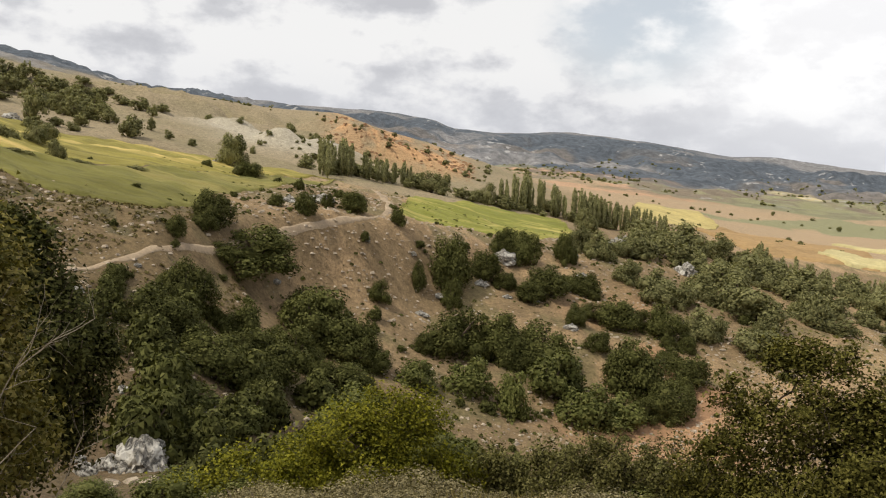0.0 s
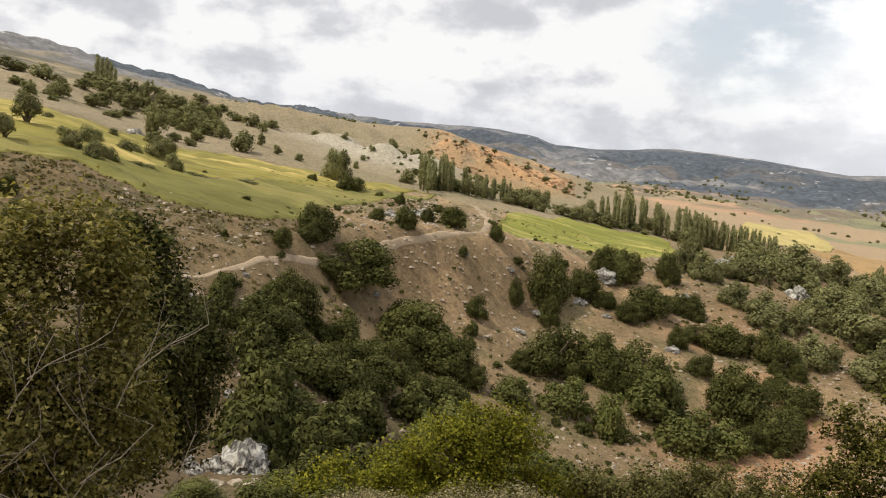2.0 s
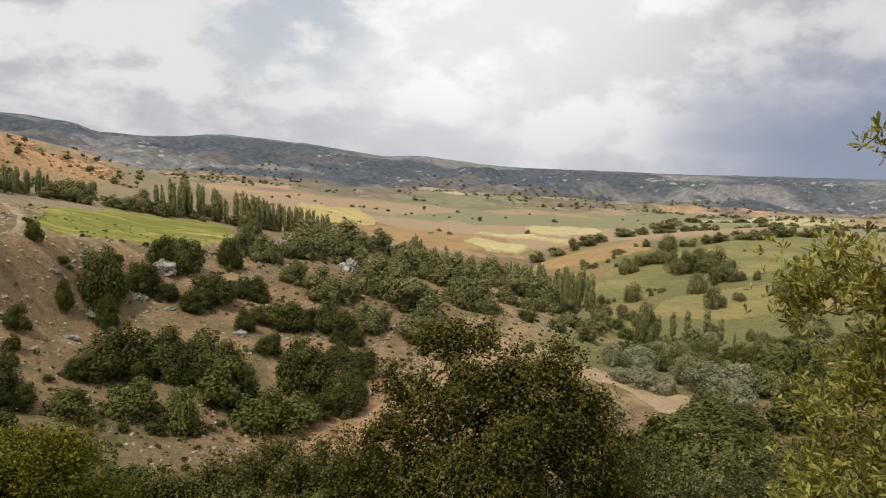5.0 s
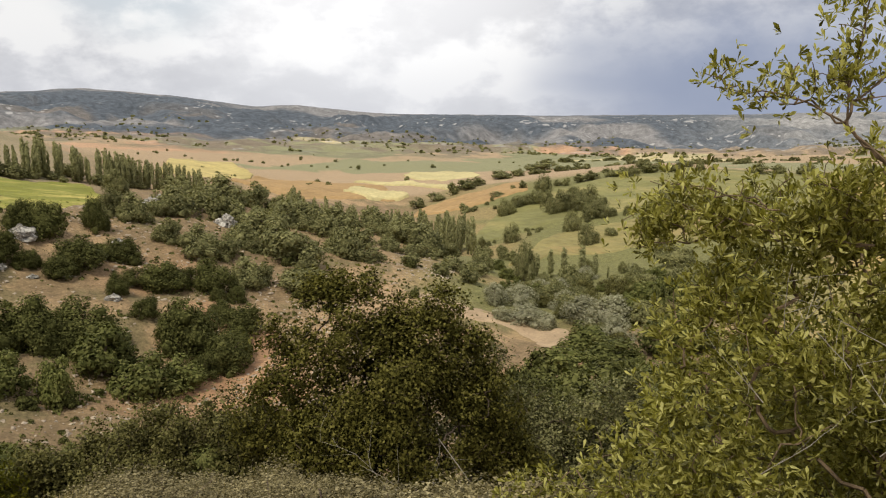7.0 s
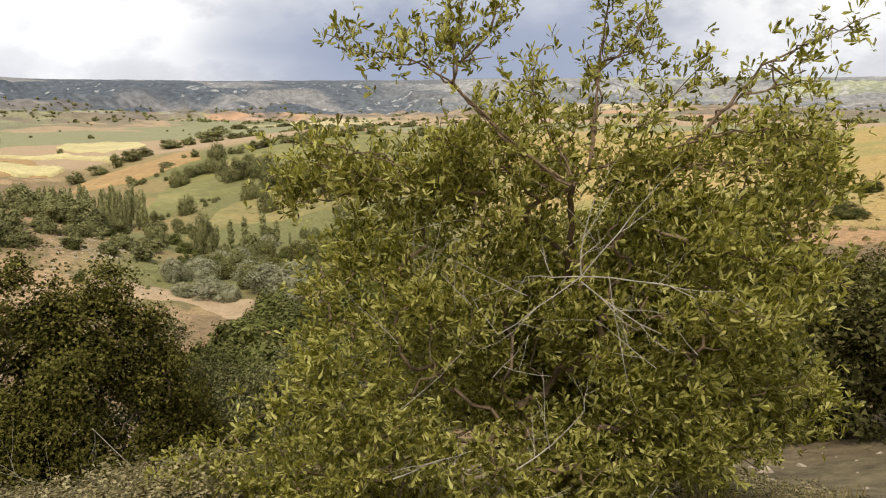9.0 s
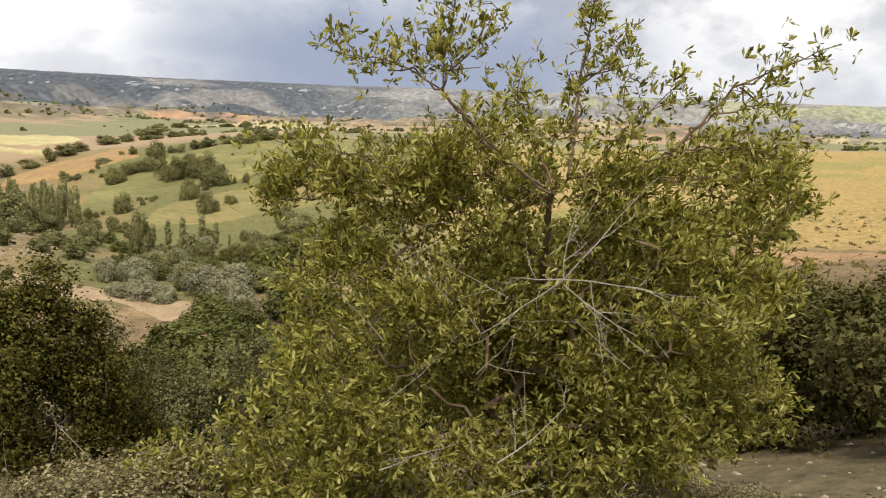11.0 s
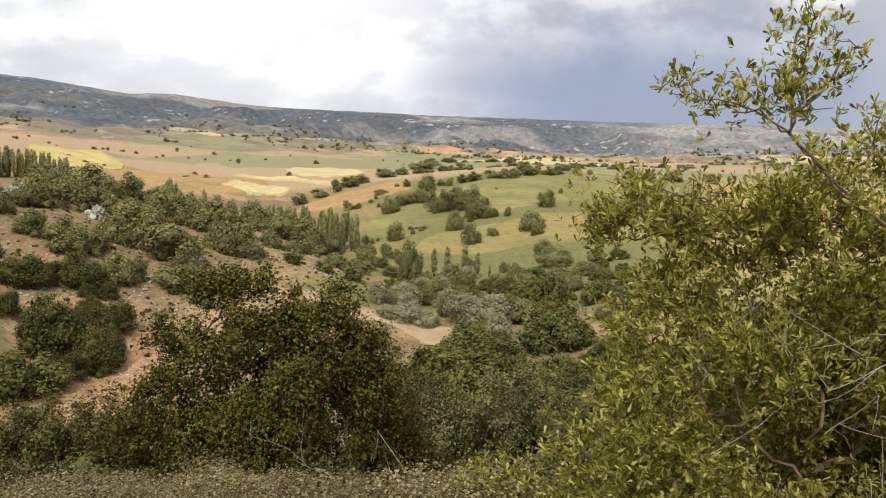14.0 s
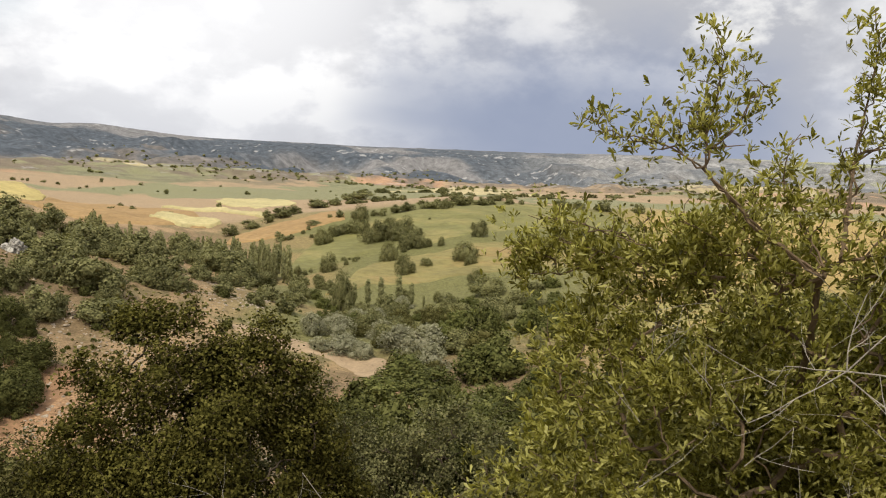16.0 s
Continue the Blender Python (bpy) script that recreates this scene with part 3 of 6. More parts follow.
draped("straw_field", [(29.8, 690), (32.9, 570), (35.5, 664)], [(29.8, 702), (32.9, 743), (35.5, 680)], 0.9, STRAW, "pale yellow straw field on the plain", "field", seed=13)
draped("stubble_field", [(30.4, 340), (35.3, 345), (39, 358)], [(30.4, 372), (35.2, 400), (39, 440)], 0.6, STUBBLE, "tan stubble field on a low ridge", "field", seed=14)

DIRT_ROAD = [(-36, 36), (-30.5, 44), (-27.7, 49.7), (-26.8, 53.8), (-24.1, 60.3), (-21.2, 69.7), (-18.9, 77.9), (-15.6, 85.1), (-12.0, 91.1), (-9.0, 97.2), (-7.6, 105.2),
             (-8.3, 115), (-8.7, 124.1), (-11.5, 142.3), (-13.6, 149.0)]
track("dirt_road", DIRT_ROAD, (0.55, 0.55, 0.6, 0.75, 1.0, 1.4, 1.8), 0.08, TRACK, "pale dirt road winding along the slope to the fields")
track("valley_track", [(58, 97), (60.9, 90.0), (62.5, 86.9), (65.1, 84.1), (67.2, 80.8), (66.5, 76), (63, 71)], (5.0, 5.6, 6.5, 5.0), 0.14, VALLEY_EARTH, "bare earth track in the bottom of the valley")
track("earth_ramp", [(15, 72), (19.0, 74.0), (23.3, 77.1), (28.3, 81.1), (32.6, 87.3)], (3.0, 4.5, 3.0), 0.14, RED_EARTH, "bare red earth at the foot of the slope")


# ---- plants ----
def cards(points, normals, sizes, rng, ways=None, small=False):
    """Leaves as small folded blades, one for each point; with ways given, lobed ones that point that way from it."""
    n = len(points)
    a = ways if ways is not None else np.cross(normals, rng.normal(size=(n, 3)))
    a = a / (np.linalg.norm(a, axis=1)[:, None] + 1e-9)
    b = np.cross(normals, a)
    b /= np.linalg.norm(b, axis=1)[:, None] + 1e-9
    up = np.cross(a, b)
    s = sizes[:, None]
    if ways is not None:
        tip = points + a * s + up * s * 0.08
        neck, lobe = points + a * s * 0.42, points + a * s * 0.78 + up * s * 0.09
        v = np.stack([points, neck - b * s * 0.085, lobe - b * s * 0.15, tip, lobe + b * s * 0.15, neck + b * s * 0.085], 1).reshape(-1, 3)
        k = np.arange(n)[:, None] * 6
        return v, (k + [0, 1, 2, 3]).tolist() + (k + [0, 3, 4, 5]).tolist()
    if small:
        k = np.arange(n)[:, None] * 3
        v = np.stack([points - a * s * 0.5 - b * s * 0.35, points + a * s * 0.55, points - a * s * 0.25 + b * s * 0.6], 1).reshape(-1, 3)
        return v, (k + [0, 1, 2]).tolist()
    w = 0.34 + 0.16 * rng.random((n, 1))
    tip, base = points + a * s * 0.55, points - a * s * 0.45
    left, right = points + b * s * w + normals * s * 0.12, points - b * s * w + normals * s * 0.12
    v = np.stack([base, right, tip, left], 1).reshape(-1, 3)
    k = np.arange(n)[:, None] * 4
    return v, (k + [0, 1, 2, 3]).tolist()


def crown_points(rng, lumps, count, flat=0.8, stem=0.12, fill=0.2):
    """Points and outward ways on a crown made of lumps (x, y, z, radius), mostly on its outside."""
    c, r = lumps[:, :3], lumps[:, 3]
    pick = rng.choice(len(lumps), size=count * 3, p=r**2 / (r**2).sum())
    d = rng.normal(size=(count * 3, 3))
    d /= np.linalg.norm(d, axis=1)[:, None]
    depth = np.where(rng.random(count * 3) < fill, rng.random(count * 3) ** 0.5, 1 + 0.2 * rng.normal(size=count * 3))
    p = c[pick] + d * (r[pick] * depth)[:, None]
    inside = np.zeros(len(p), int)
    for cc, rr in zip(c, r):
        inside += np.linalg.norm(p - cc, axis=1) < rr * 0.7
    keep = (inside == 0) | (rng.random(len(p)) < 0.12)
    keep &= p[:, 2] > -0.02
    p, d = p[keep][:count], d[keep][:count]
    return p, d


def bush_lumps(rng, n, top=0.8):
    """Lumps of a rounded, uneven bush of width 1 and about the given height: a heart and knobs over it."""
    p, q = rng.random(2) * 6.28
    out = [(0, 0, 0.3 * top, 0.27), (0.13 * math.cos(p), 0.13 * math.sin(p), 0.42 * top, 0.22)]
    for _ in range(n):
        a, h = rng.random() * 6.28, rng.random() ** 0.85
        w = math.sqrt(1 - 0.92 * h * h) * (0.92 + 0.2 * math.sin(a + p) + 0.14 * math.sin(2 * a + q))
        tall = 0.95 + 0.17 * math.sin(a + q) + 0.12 * math.sin(3 * a + p)
        out.append((0.36 * w * math.cos(a), 0.36 * w * math.sin(a), top * (0.05 + 0.74 * h * tall), 0.05 + 0.10 * rng.random() ** 1.5))
    return np.array(out)


BALL = [(0.0, 0.0, -1.0), (0.72, -0.53, -0.45), (-0.28, -0.85, -0.45), (-0.89, 0.0, -0.45), (-0.28, 0.85, -0.45), (0.72, 0.53, -0.45),
        (0.28, -0.85, 0.45), (-0.72, -0.53, 0.45), (-0.72, 0.53, 0.45), (0.28, 0.85, 0.45), (0.89, 0.0, 0.45), (0.0, 0.0, 1.0)]
BALL_FACES = [(0, 1, 2), (1, 0, 5), (0, 2, 3), (0, 3, 4), (0, 4, 5), (1, 5, 10), (2, 1, 6), (3, 2, 7), (4, 3, 8), (5, 4, 9), (1, 10, 6), (2, 6, 7), (3, 7, 8),
              (4, 8, 9), (5, 9, 10), (6, 10, 11), (7, 6, 11), (8, 7, 11), (9, 8, 11), (10, 9, 11)]


def crown_mesh(rng, lumps, count, size, up=0.3, core=0.66, rough=0.38):
    """A leafy crown: an inner mass of lumps and small blades over it. Vertices, faces and soft normals."""
    p, d = crown_points(rng, lumps, count)
    nrm = d + rng.normal(size=d.shape) * rough + (0, 0, up)
    nrm /= np.linalg.norm(nrm, axis=1)[:, None]
    v, f = cards(p, nrm, size * (0.6 + 0.8 * rng.random(len(p))), rng, None, True)
    middle = np.array([0, 0, lumps[:, 2].mean() * 0.7])
    whole = p - middle
    whole /= np.linalg.norm(whole, axis=1)[:, None] + 1e-6
    soft = d * 0.75 + whole * 0.45 + nrm * 0.35 + (0, 0, 0.12)
    normals = np.repeat(soft, 3, axis=0)
    if core:
        ball = np.array(BALL)
        big = lumps[np.argsort(-lumps[:, 3])[:10]]
        wob = 1 + 0.12 * rng.normal(size=(len(big), 12, 1))
        inner = big[:, None, :3] + ball * wob * big[:, None, 3:] * core
        inner[..., 2] = np.maximum(inner[..., 2], 0)
        faces = (np.array(BALL_FACES)[None] + len(v) + 12 * np.arange(len(big))[:, None, None]).reshape(-1, 3)
        v = np.concatenate([v, inner.reshape(-1, 3)])
        f = f + faces.tolist()
        normals = np.concatenate([normals, np.tile(ball, (len(big), 1))])
    return v, f, normals / (np.linalg.norm(normals, axis=1)[:, None] + 1e-9)


def tubes(segments, sides=5):
    """One mesh of tapered limbs from (start, end, radius, radius)."""
    v, f = [], []
    for p, q, r0, r1 in segments:
        p, q = Vector(p), Vector(q)
        z = (q - p)
        if z.length < 1e-5:
            continue
        m = z.to_track_quat("Z", "Y").to_matrix()
        k = len(v)
        for at, r in ((p, r0), (q, r1)):
            for j in range(sides):
                a = 2 * math.pi * j / sides
                v.append(at + m @ Vector((r * math.cos(a), r * math.sin(a), 0)))
        f += [(k + j, k + (j + 1) % sides, k + sides + (j + 1) % sides, k + sides + j) for j in range(sides)]
        f.append(tuple(k + sides + j for j in range(sides)))
    return v, f


def thing(name, label, category, group=""):
    return tagged(new(name), label, category, group)


def simple_bush(name, seed, lumps, count, size, leaf, bark, label, category, group, stem=0.03, normals_up=0.35, core=0.66):
    rng = np.random.default_rng(seed)
    ob = thing(name, label, category, group)
    v, f, normals = crown_mesh(rng, lumps, count, size, normals_up, core)
    link("crown", v.tolist(), f, leaf, ob, normals=normals)
    segs = []
    for k, (x, y, z, r) in enumerate(lumps):
        if k % 4 == 0:
            mid = (x * 0.3, y * 0.3, z * 0.45)
            segs += [((0, 0, -0.05), mid, stem, stem * 0.7), (mid, (x, y, z), stem * 0.7, stem * 0.25)]
    v, f = tubes(segs, 4)
    link("trunk", v, f, bark, ob)
    return ob


def park(ob):
    """Takes a pattern plant away after its copies are made."""
    for o in (*ob.children_recursive, ob):
        bpy.data.objects.remove(o)


def plant_all(patterns, spots, rng, sink=0.06, wide=1.0):
    """Copies of pattern plants at (x, y, width, height)."""
    for k, (x, y, w, h) in enumerate(spots):
        ob, top = patterns[int(rng.integers(len(patterns)))]
        z = float(height(x, y))
        c = copy_thing(ob, pose(x, y, z - sink * h, 0, 0, float(rng.random() * 360)))
        c.scale = (w * wide, w * wide, h / top)


def oaks(seed, count, size, leaf, label, group, n=3, top=0.8, category="bush", lumps=16, name="oak_bush"):
    out = []
    for k in range(n):
        rng = np.random.default_rng(seed + k)
        out.append((simple_bush(name if category == "bush" else "tree", seed + k, bush_lumps(rng, lumps, top), count, size, leaf, BARK, label, category, group), top))
    return out

SLOPE_OAKS = [
    (-21.9, 74.6, 4.2, 3.9), (-18.0, 76.0, 8.8, 5.0), (-22.9, 67.3, 1.8, 2.2), (-23.1, 54.5, 2.2, 2.2), (-18.9, 58.4, 4.1, 4.7),
    (-18.7, 51.6, 4.4, 3.4), (-15.6, 60.6, 3.9, 3.7), (-11.5, 71.2, 7.7, 6.7), (-15.1, 51.3, 4.8, 3.6), (-12.5, 58.7, 5.4, 4.3),
    (-8.9, 70.6, 5.8, 4.8), (-11.7, 51.3, 3.4, 2.9), (-7.1, 87.8, 2.6, 3.0), (-2.8, 95.0, 2.1, 4.0), (0.7, 99.0, 5.6, 8.1), (5.9,
    104.5, 5.0, 4.6), (12.0, 112.9, 5.9, 5.7), (18.2, 118.8, 3.6, 5.4),
]
SLOPE_OAKS_LOWER = [
    (13.5, 103.1, 6.2, 4.7), (19.5, 108.2, 5.0, 4.0), (16.8, 94.9, 3.2, 3.2), (22.3, 98.4, 6.3, 4.6), (28.3, 96.9, 5.3, 4.9),
    (18.5, 89.3, 3.1, 2.8), (1.5, 82.3, 7.0, 5.8), (6.2, 83.3, 6.5, 6.1), (11.4, 83.8, 7.2, 5.1), (-1.1, 80.8, 3.0, 2.4), (21.5,
    81.9, 7.1, 7.1), (23.9, 78.8, 5.7, 4.6), (28.5, 87.1, 5.4, 3.5), (-7.4, 63.9, 5.1, 3.0), (-11.9, 63.7, 3.9, 3.6),
]
LIGHT_BUSHES = [
    (3.2, 72.5, 5.2, 4.1), (12.0, 78.0, 7.1, 5.6), (14.8, 74.2, 6.3, 4.9), (7.6, 71.6, 4.1, 5.2), (19.0, 75.5, 5.3, 3.5), (-1.5,
    70.8, 4.8, 3.2), (-14.3, 40.0, 2.4, 1.3), (-14.4, 44.4, 3.5, 1.8), (-11.5, 44.5, 3.9, 2.1),
]
EDGE_BUSHES = [
    (-15.3, 88.0, 3.2, 3.0), (-11.8, 99.6, 4.5, 3.3), (-19.0, 88.6, 2.1, 1.7), (-6.0, 100.3, 2.3, 2.6), (-9.3, 92.1, 1.5, 1.3),
    (-32.3, 128.7, 4.8, 3.2), (-41.2, 152.3, 5.9, 7.0), (-14.8, 99.0, 2.2, 2.0), (-21.1, 113.1, 1.7, 2.1), (-22.1, 72.4, 2.7,
    2.2), (-41.3, 56.0, 1.8, 2.0), (-37.0, 51.5, 2.7, 1.9),
]
FIELD_TREES = [
    (-69.0, 101.9, 1.8, 1.1), (-53.9, 82.3, 1.7, 1.3), (-48.3, 75.0, 2.2, 2.3), (-51.0, 81.8, 2.4, 2.2), (-53.0, 87.5, 1.8, 1.6),
    (-44.2, 72.9, 2.4, 2.1), (-44.4, 75.7, 1.8, 1.6), (-64.1, 110.0, 1.8, 1.3), (-50.5, 89.1, 2.1, 1.6), (-52.3, 95.0, 2.0, 1.6),
    (-53.5, 102.5, 3.3, 2.8), (-57.1, 112.8, 3.1, 2.7), (-42.7, 86.2, 2.2, 2.3), (-44.6, 80.6, 2.6, 0.5), (-43.7, 82.1, 1.6, 0.5),
    (-43.2, 90.4, 2.9, 0.7), (-41.7, 91.2, 1.9, 0.6), (-36.7, 93.1, 2.9, 0.6), (-40.6, 147.3, 5.0, 6.4), (-33.9, 128.2, 1.9, 1.9),
    (-31.6, 129.6, 3.4, 2.5), (-48.6, 197.3, 1.5, 2.3),
]
LONE_TREES = [
    (-58.8, 83.0, 4.2, 3.8), (-52.6, 70.9, 2.5, 2.8),
]
HILL_WOOD = [
    (-140.9, 225.7, 5.0, 3.4), (-151.2, 247.0, 6.2, 4.6), (-139.6, 234.3, 6.7, 4.9), (-117.2, 191.7, 4.8, 3.5), (-122.6, 206.0,
    6.2, 4.8), (-136.1, 236.4, 5.9, 4.3), (-133.2, 233.2, 6.6, 5.4), (-126.1, 227.2, 6.3, 5.6), (-133.0, 237.7, 5.9, 4.9),
    (-138.4, 256.5, 5.9, 4.2), (-128.1, 235.9, 5.0, 4.2), (-138.5, 259.4, 5.1, 3.8), (-81.8, 156.6, 4.3, 7.1), (-70.5, 134.0, 3.3,
    2.2), (-122.5, 239.5, 5.4, 3.9), (-118.1, 236.5, 5.7, 4.2), (-117.2, 240.4, 5.0, 3.8), (-108.6, 228.5, 5.8, 4.7), (-96.5,
    198.2, 5.7, 4.7), (-99.0, 212.0, 5.7, 4.4), (-108.1, 235.1, 4.8, 3.7), (-106.6, 238.8, 4.5, 3.8), (-113.3, 264.3, 3.7, 2.9),
]
HILL_WOOD_LOWER = [
    (-83.9, 188.3, 5.0, 5.0), (-78.9, 182.8, 4.3, 4.3), (-77.6, 167.7, 3.4, 2.7), (-73.6, 155.2, 3.0, 1.7), (-78.1, 158.0, 3.0,
    2.0), (-64.5, 160.7, 5.0, 4.5), (-98.2, 238.0, 4.8, 3.0), (-91.0, 233.7, 5.4, 4.0), (-85.2, 228.1, 2.8, 3.5), (-70.6, 188.5,
    1.7, 3.5), (-90.4, 249.6, 3.8, 2.7), (-122.2, 265.5, 3.8, 2.5), (-277.3, 380.0, 15.6, 6.8), (-156.1, 227.6, 6.7, 4.4),
    (-147.1, 222.6, 3.8, 3.1), (-123.7, 186.1, 5.8, 3.2), (-148.6, 205.6, 4.4, 2.6), (-97.0, 166.3, 4.1, 1.9), (-108.0, 191.9,
    4.1, 1.9), (-81.0, 267.2, 3.2, 2.0), (-69.5, 264.2, 2.4, 2.0), (-47.0, 277.4, 4.0, 3.6), (-33.5, 187.4, 4.1, 3.0),
]
HILL_POPLARS = [
    (-181.5, 299.3, 4.5, 11.3), (-177.4, 295.6, 4.5, 10.4), (-149.7, 252.3, 3.8, 9.3), (-173.8, 296.1, 4.4, 9.9), (-173.6, 299.0,
    3.5, 7.5), (-170.7, 319.5, 3.1, 4.2), (-168.7, 319.7, 3.1, 4.7),
]
ROUND_TREES = [
    (-3.8, 197.3, 8.5, 6.0), (-9.3, 213.1, 4.6, 3.4), (-0.1, 232.8, 3.3, 5.0), (7.8, 206.6, 3.9, 3.3), (11.0, 206.1, 5.3, 5.9),
    (24.0, 234.7, 5.1, 3.4), (30.0, 230.8, 8.4, 4.0), (31.5, 175.0, 5.9, 5.6),
]
SLOPE_OAKS_EAST = [
    (22.3, 129.0, 4.7, 5.2), (25.4, 126.6, 5.6, 5.1), (32.3, 134.2, 7.0, 5.2), (27.6, 116.3, 5.2, 3.9), (31.0, 111.1, 7.1, 5.0),
    (42.9, 144.7, 10.3, 6.7), (55.2, 158.6, 8.5, 6.6), (46.9, 127.0, 9.3, 6.8), (39.0, 118.3, 6.3, 4.5), (59.6, 144.0, 10.1, 6.7),
    (44.1, 111.6, 9.6, 7.0), (61.8, 136.4, 9.7, 5.9), (33.5, 98.8, 5.3, 4.6), (56.7, 117.9, 6.6, 5.7), (40.9, 98.9, 7.0, 4.7),
    (80.3, 153.1, 8.7, 6.2), (82.5, 144.3, 9.6, 6.0), (83.8, 137.2, 9.3, 7.0),
]
HEDGE_TREES = [
    (195.9, 327.6, 8.3, 5.5), (210.7, 333.6, 9.7, 4.5), (223.3, 337.7, 7.0, 7.0), (239.5, 348.9, 12.2, 6.1), (261.3, 369.4, 9.8,
    5.9), (334.6, 445.8, 17.6, 5.6), (354.8, 452.4, 12.4, 5.8), (434.1, 518.4, 24.3, 7.8), (430.5, 533.2, 9.8, 4.9), (187.1,
    274.4, 6.7, 3.8), (188.8, 269.8, 4.3, 2.4), (204.2, 277.9, 2.0, 2.0), (226.9, 284.9, 4.7, 4.2), (223.8, 288.5, 3.2, 2.1),
    (212.8, 285.4, 10.3, 2.1), (198.7, 274.3, 2.4, 2.0), (192.4, 259.8, 2.3, 1.9), (235.3, 270.8, 4.1, 3.1), (237.3, 267.2, 4.6,
    3.6), (246.2, 267.5, 7.8, 3.7), (249.3, 263.3, 7.8, 4.2), (258.2, 261.3, 7.9, 4.2), (255.8, 251.6, 8.8, 4.6), (255.7, 244.5,
    6.6, 5.1),
]
PASTURE_CLUMP = [
    (183.6, 242.3, 4.4, 6.6), (185.5, 241.2, 5.7, 5.3), (195.0, 248.1, 5.5, 4.5), (196.8, 245.0, 6.8, 4.5), (198.5, 240.0, 6.7,
    4.9), (221.1, 263.6, 6.9, 7.4), (188.1, 220.7, 6.3, 7.1), (186.9, 213.0, 7.4, 7.4), (191.4, 212.0, 7.0, 6.2), (211.4, 232.7,
    6.8, 4.1), (198.6, 210.7, 7.1, 7.9), (185.5, 191.0, 6.9, 5.8), (182.8, 192.3, 6.5, 5.7), (191.0, 206.9, 6.1, 4.9), (578.5,
    557.5, 9.2, 6.9), (296.3, 267.7, 4.0, 3.4), (293.6, 259.6, 6.8, 1.7), (380.4, 322.5, 10.7, 3.6), (393.0, 321.6, 4.4, 3.6),
    (204.6, 179.4, 5.5, 5.1), (217.7, 194.4, 2.5, 2.5), (232.0, 197.2, 1.8, 2.2),
]
PASTURE_TREES = [
    (189.3, 183.3, 2.3, 3.0), (188.0, 188.1, 2.7, 2.7), (229.8, 229.6, 1.4, 0.9), (162.4, 179.5, 5.3, 6.3), (149.0, 158.1, 5.4,
    5.7), (161.2, 162.1, 3.6, 2.3), (171.3, 155.8, 6.7, 5.4), (167.1, 149.8, 3.6, 3.2), (146.9, 189.3, 4.9, 5.6), (127.6, 168.7,
    3.4, 2.8), (160.6, 193.8, 1.8, 1.5), (154.7, 190.8, 1.4, 1.4), (138.6, 198.4, 2.5, 3.5), (138.6, 193.9, 2.4, 3.1), (134.6,
    115.1, 7.7, 3.9), (147.0, 129.6, 4.3, 3.4), (127.0, 120.0, 2.3, 1.8), (127.1, 123.6, 2.1, 2.3), (124.2, 105.3, 1.7, 1.9),
    (102.6, 128.0, 4.3, 7.9),
]
VALLEY_TREES = [
    (111.2, 129.5, 3.0, 5.7), (113.2, 127.4, 3.2, 6.2), (118.0, 127.0, 3.5, 6.3), (118.0, 122.8, 2.7, 5.0), (110.1, 132.7, 3.5,
    4.5), (113.3, 125.9, 4.9, 3.7), (119.6, 120.6, 5.0, 2.5), (124.8, 119.7, 3.0, 2.5), (121.3, 110.6, 2.4, 1.9), (101.3, 124.5,
    3.5, 3.5),
]
SILVER_BUSHES = [
    (75.7, 95.3, 6.3, 3.6), (70.5, 94.7, 4.3, 3.5), (67.8, 84.5, 6.4, 2.6), (68.8, 81.4, 4.1, 2.7), (65.2, 86.1, 3.2, 2.1), (75.1,
    80.1, 7.3, 4.2), (74.4, 74.3, 7.0, 4.7), (68.7, 67.2, 5.0, 3.9), (80.1, 89.7, 5.3, 3.5), (117.0, 124.1, 5.0, 3.0), (91.5,
    104.8, 6.1, 3.5), (93.4, 111.5, 5.3, 2.8),
]
VALLEY_SHRUBS = [
    (63.0, 67.0, 7.5, 4.1), (77.7, 73.9, 6.3, 5.5), (92.4, 84.0, 6.4, 4.6), (79.5, 68.6, 6.2, 7.0), (59.7, 59.3, 7.5, 3.8), (53.7,
    60.0, 6.6, 3.6), (66.2, 58.1, 6.5, 4.6), (67.5, 55.2, 7.1, 5.8),
]
RIGHT_SLOPE_BUSHES = [
    (123.1, 19.6, 5.4, 4.5), (108.4, 12.6, 6.3, 2.4), (141.9, 13.7, 5.1, 2.3), (117.1, 25.1, 6.9, 3.5), (110.9, 30.5, 7.5, 4.2),
    (105.6, 34.3, 7.2, 4.8), (93.4, 36.0, 5.8, 3.6), (68.7, 14.9, 5.6, 3.1), (55.9, 8.5, 2.9, 1.6),
]
RIGHT_DARK_BUSHES = [
    (35.1, 5.6, 3.1, 2.9), (30.0, 3.1, 3.1, 2.9), (25.6, 1.7, 2.3, 2.3), (21.3, 2.8, 2.4, 2.1), (17.5, 1.2, 2.1, 2.0), (11.1, 1.0,
    1.2, 1.0), (9.7, 0.5, 0.9, 0.8),
]
ROCKS = [
    (8.6, 110.7, 3.68, 2.24), (31.9, 140.1, 5.79, 2.27), (40.5, 130.2, 3.93, 2.56), (45.1, 134.1, 4.49, 2.45), (59.8, 142.9, 3.13,
    1.56), (5.2, 102.0, 2.07, 1.04), (1.1, 100.7, 1.31, 0.87), (20.3, 125.0, 2.74, 1.28), (15.9, 92.9, 1.65, 0.96), (-2.2, 90.9,
    1.46, 0.93), (12.3, 100.5, 1.32, 0.59), (-3.7, 98.6, 1.0, 0.71), (-0.2, 96.3, 1.4, 0.7), (8.6, 100.5, 1.17, 0.59), (20.6,
    114.1, 2.01, 1.01), (52.8, 140.2, 3.24, 1.3),
]
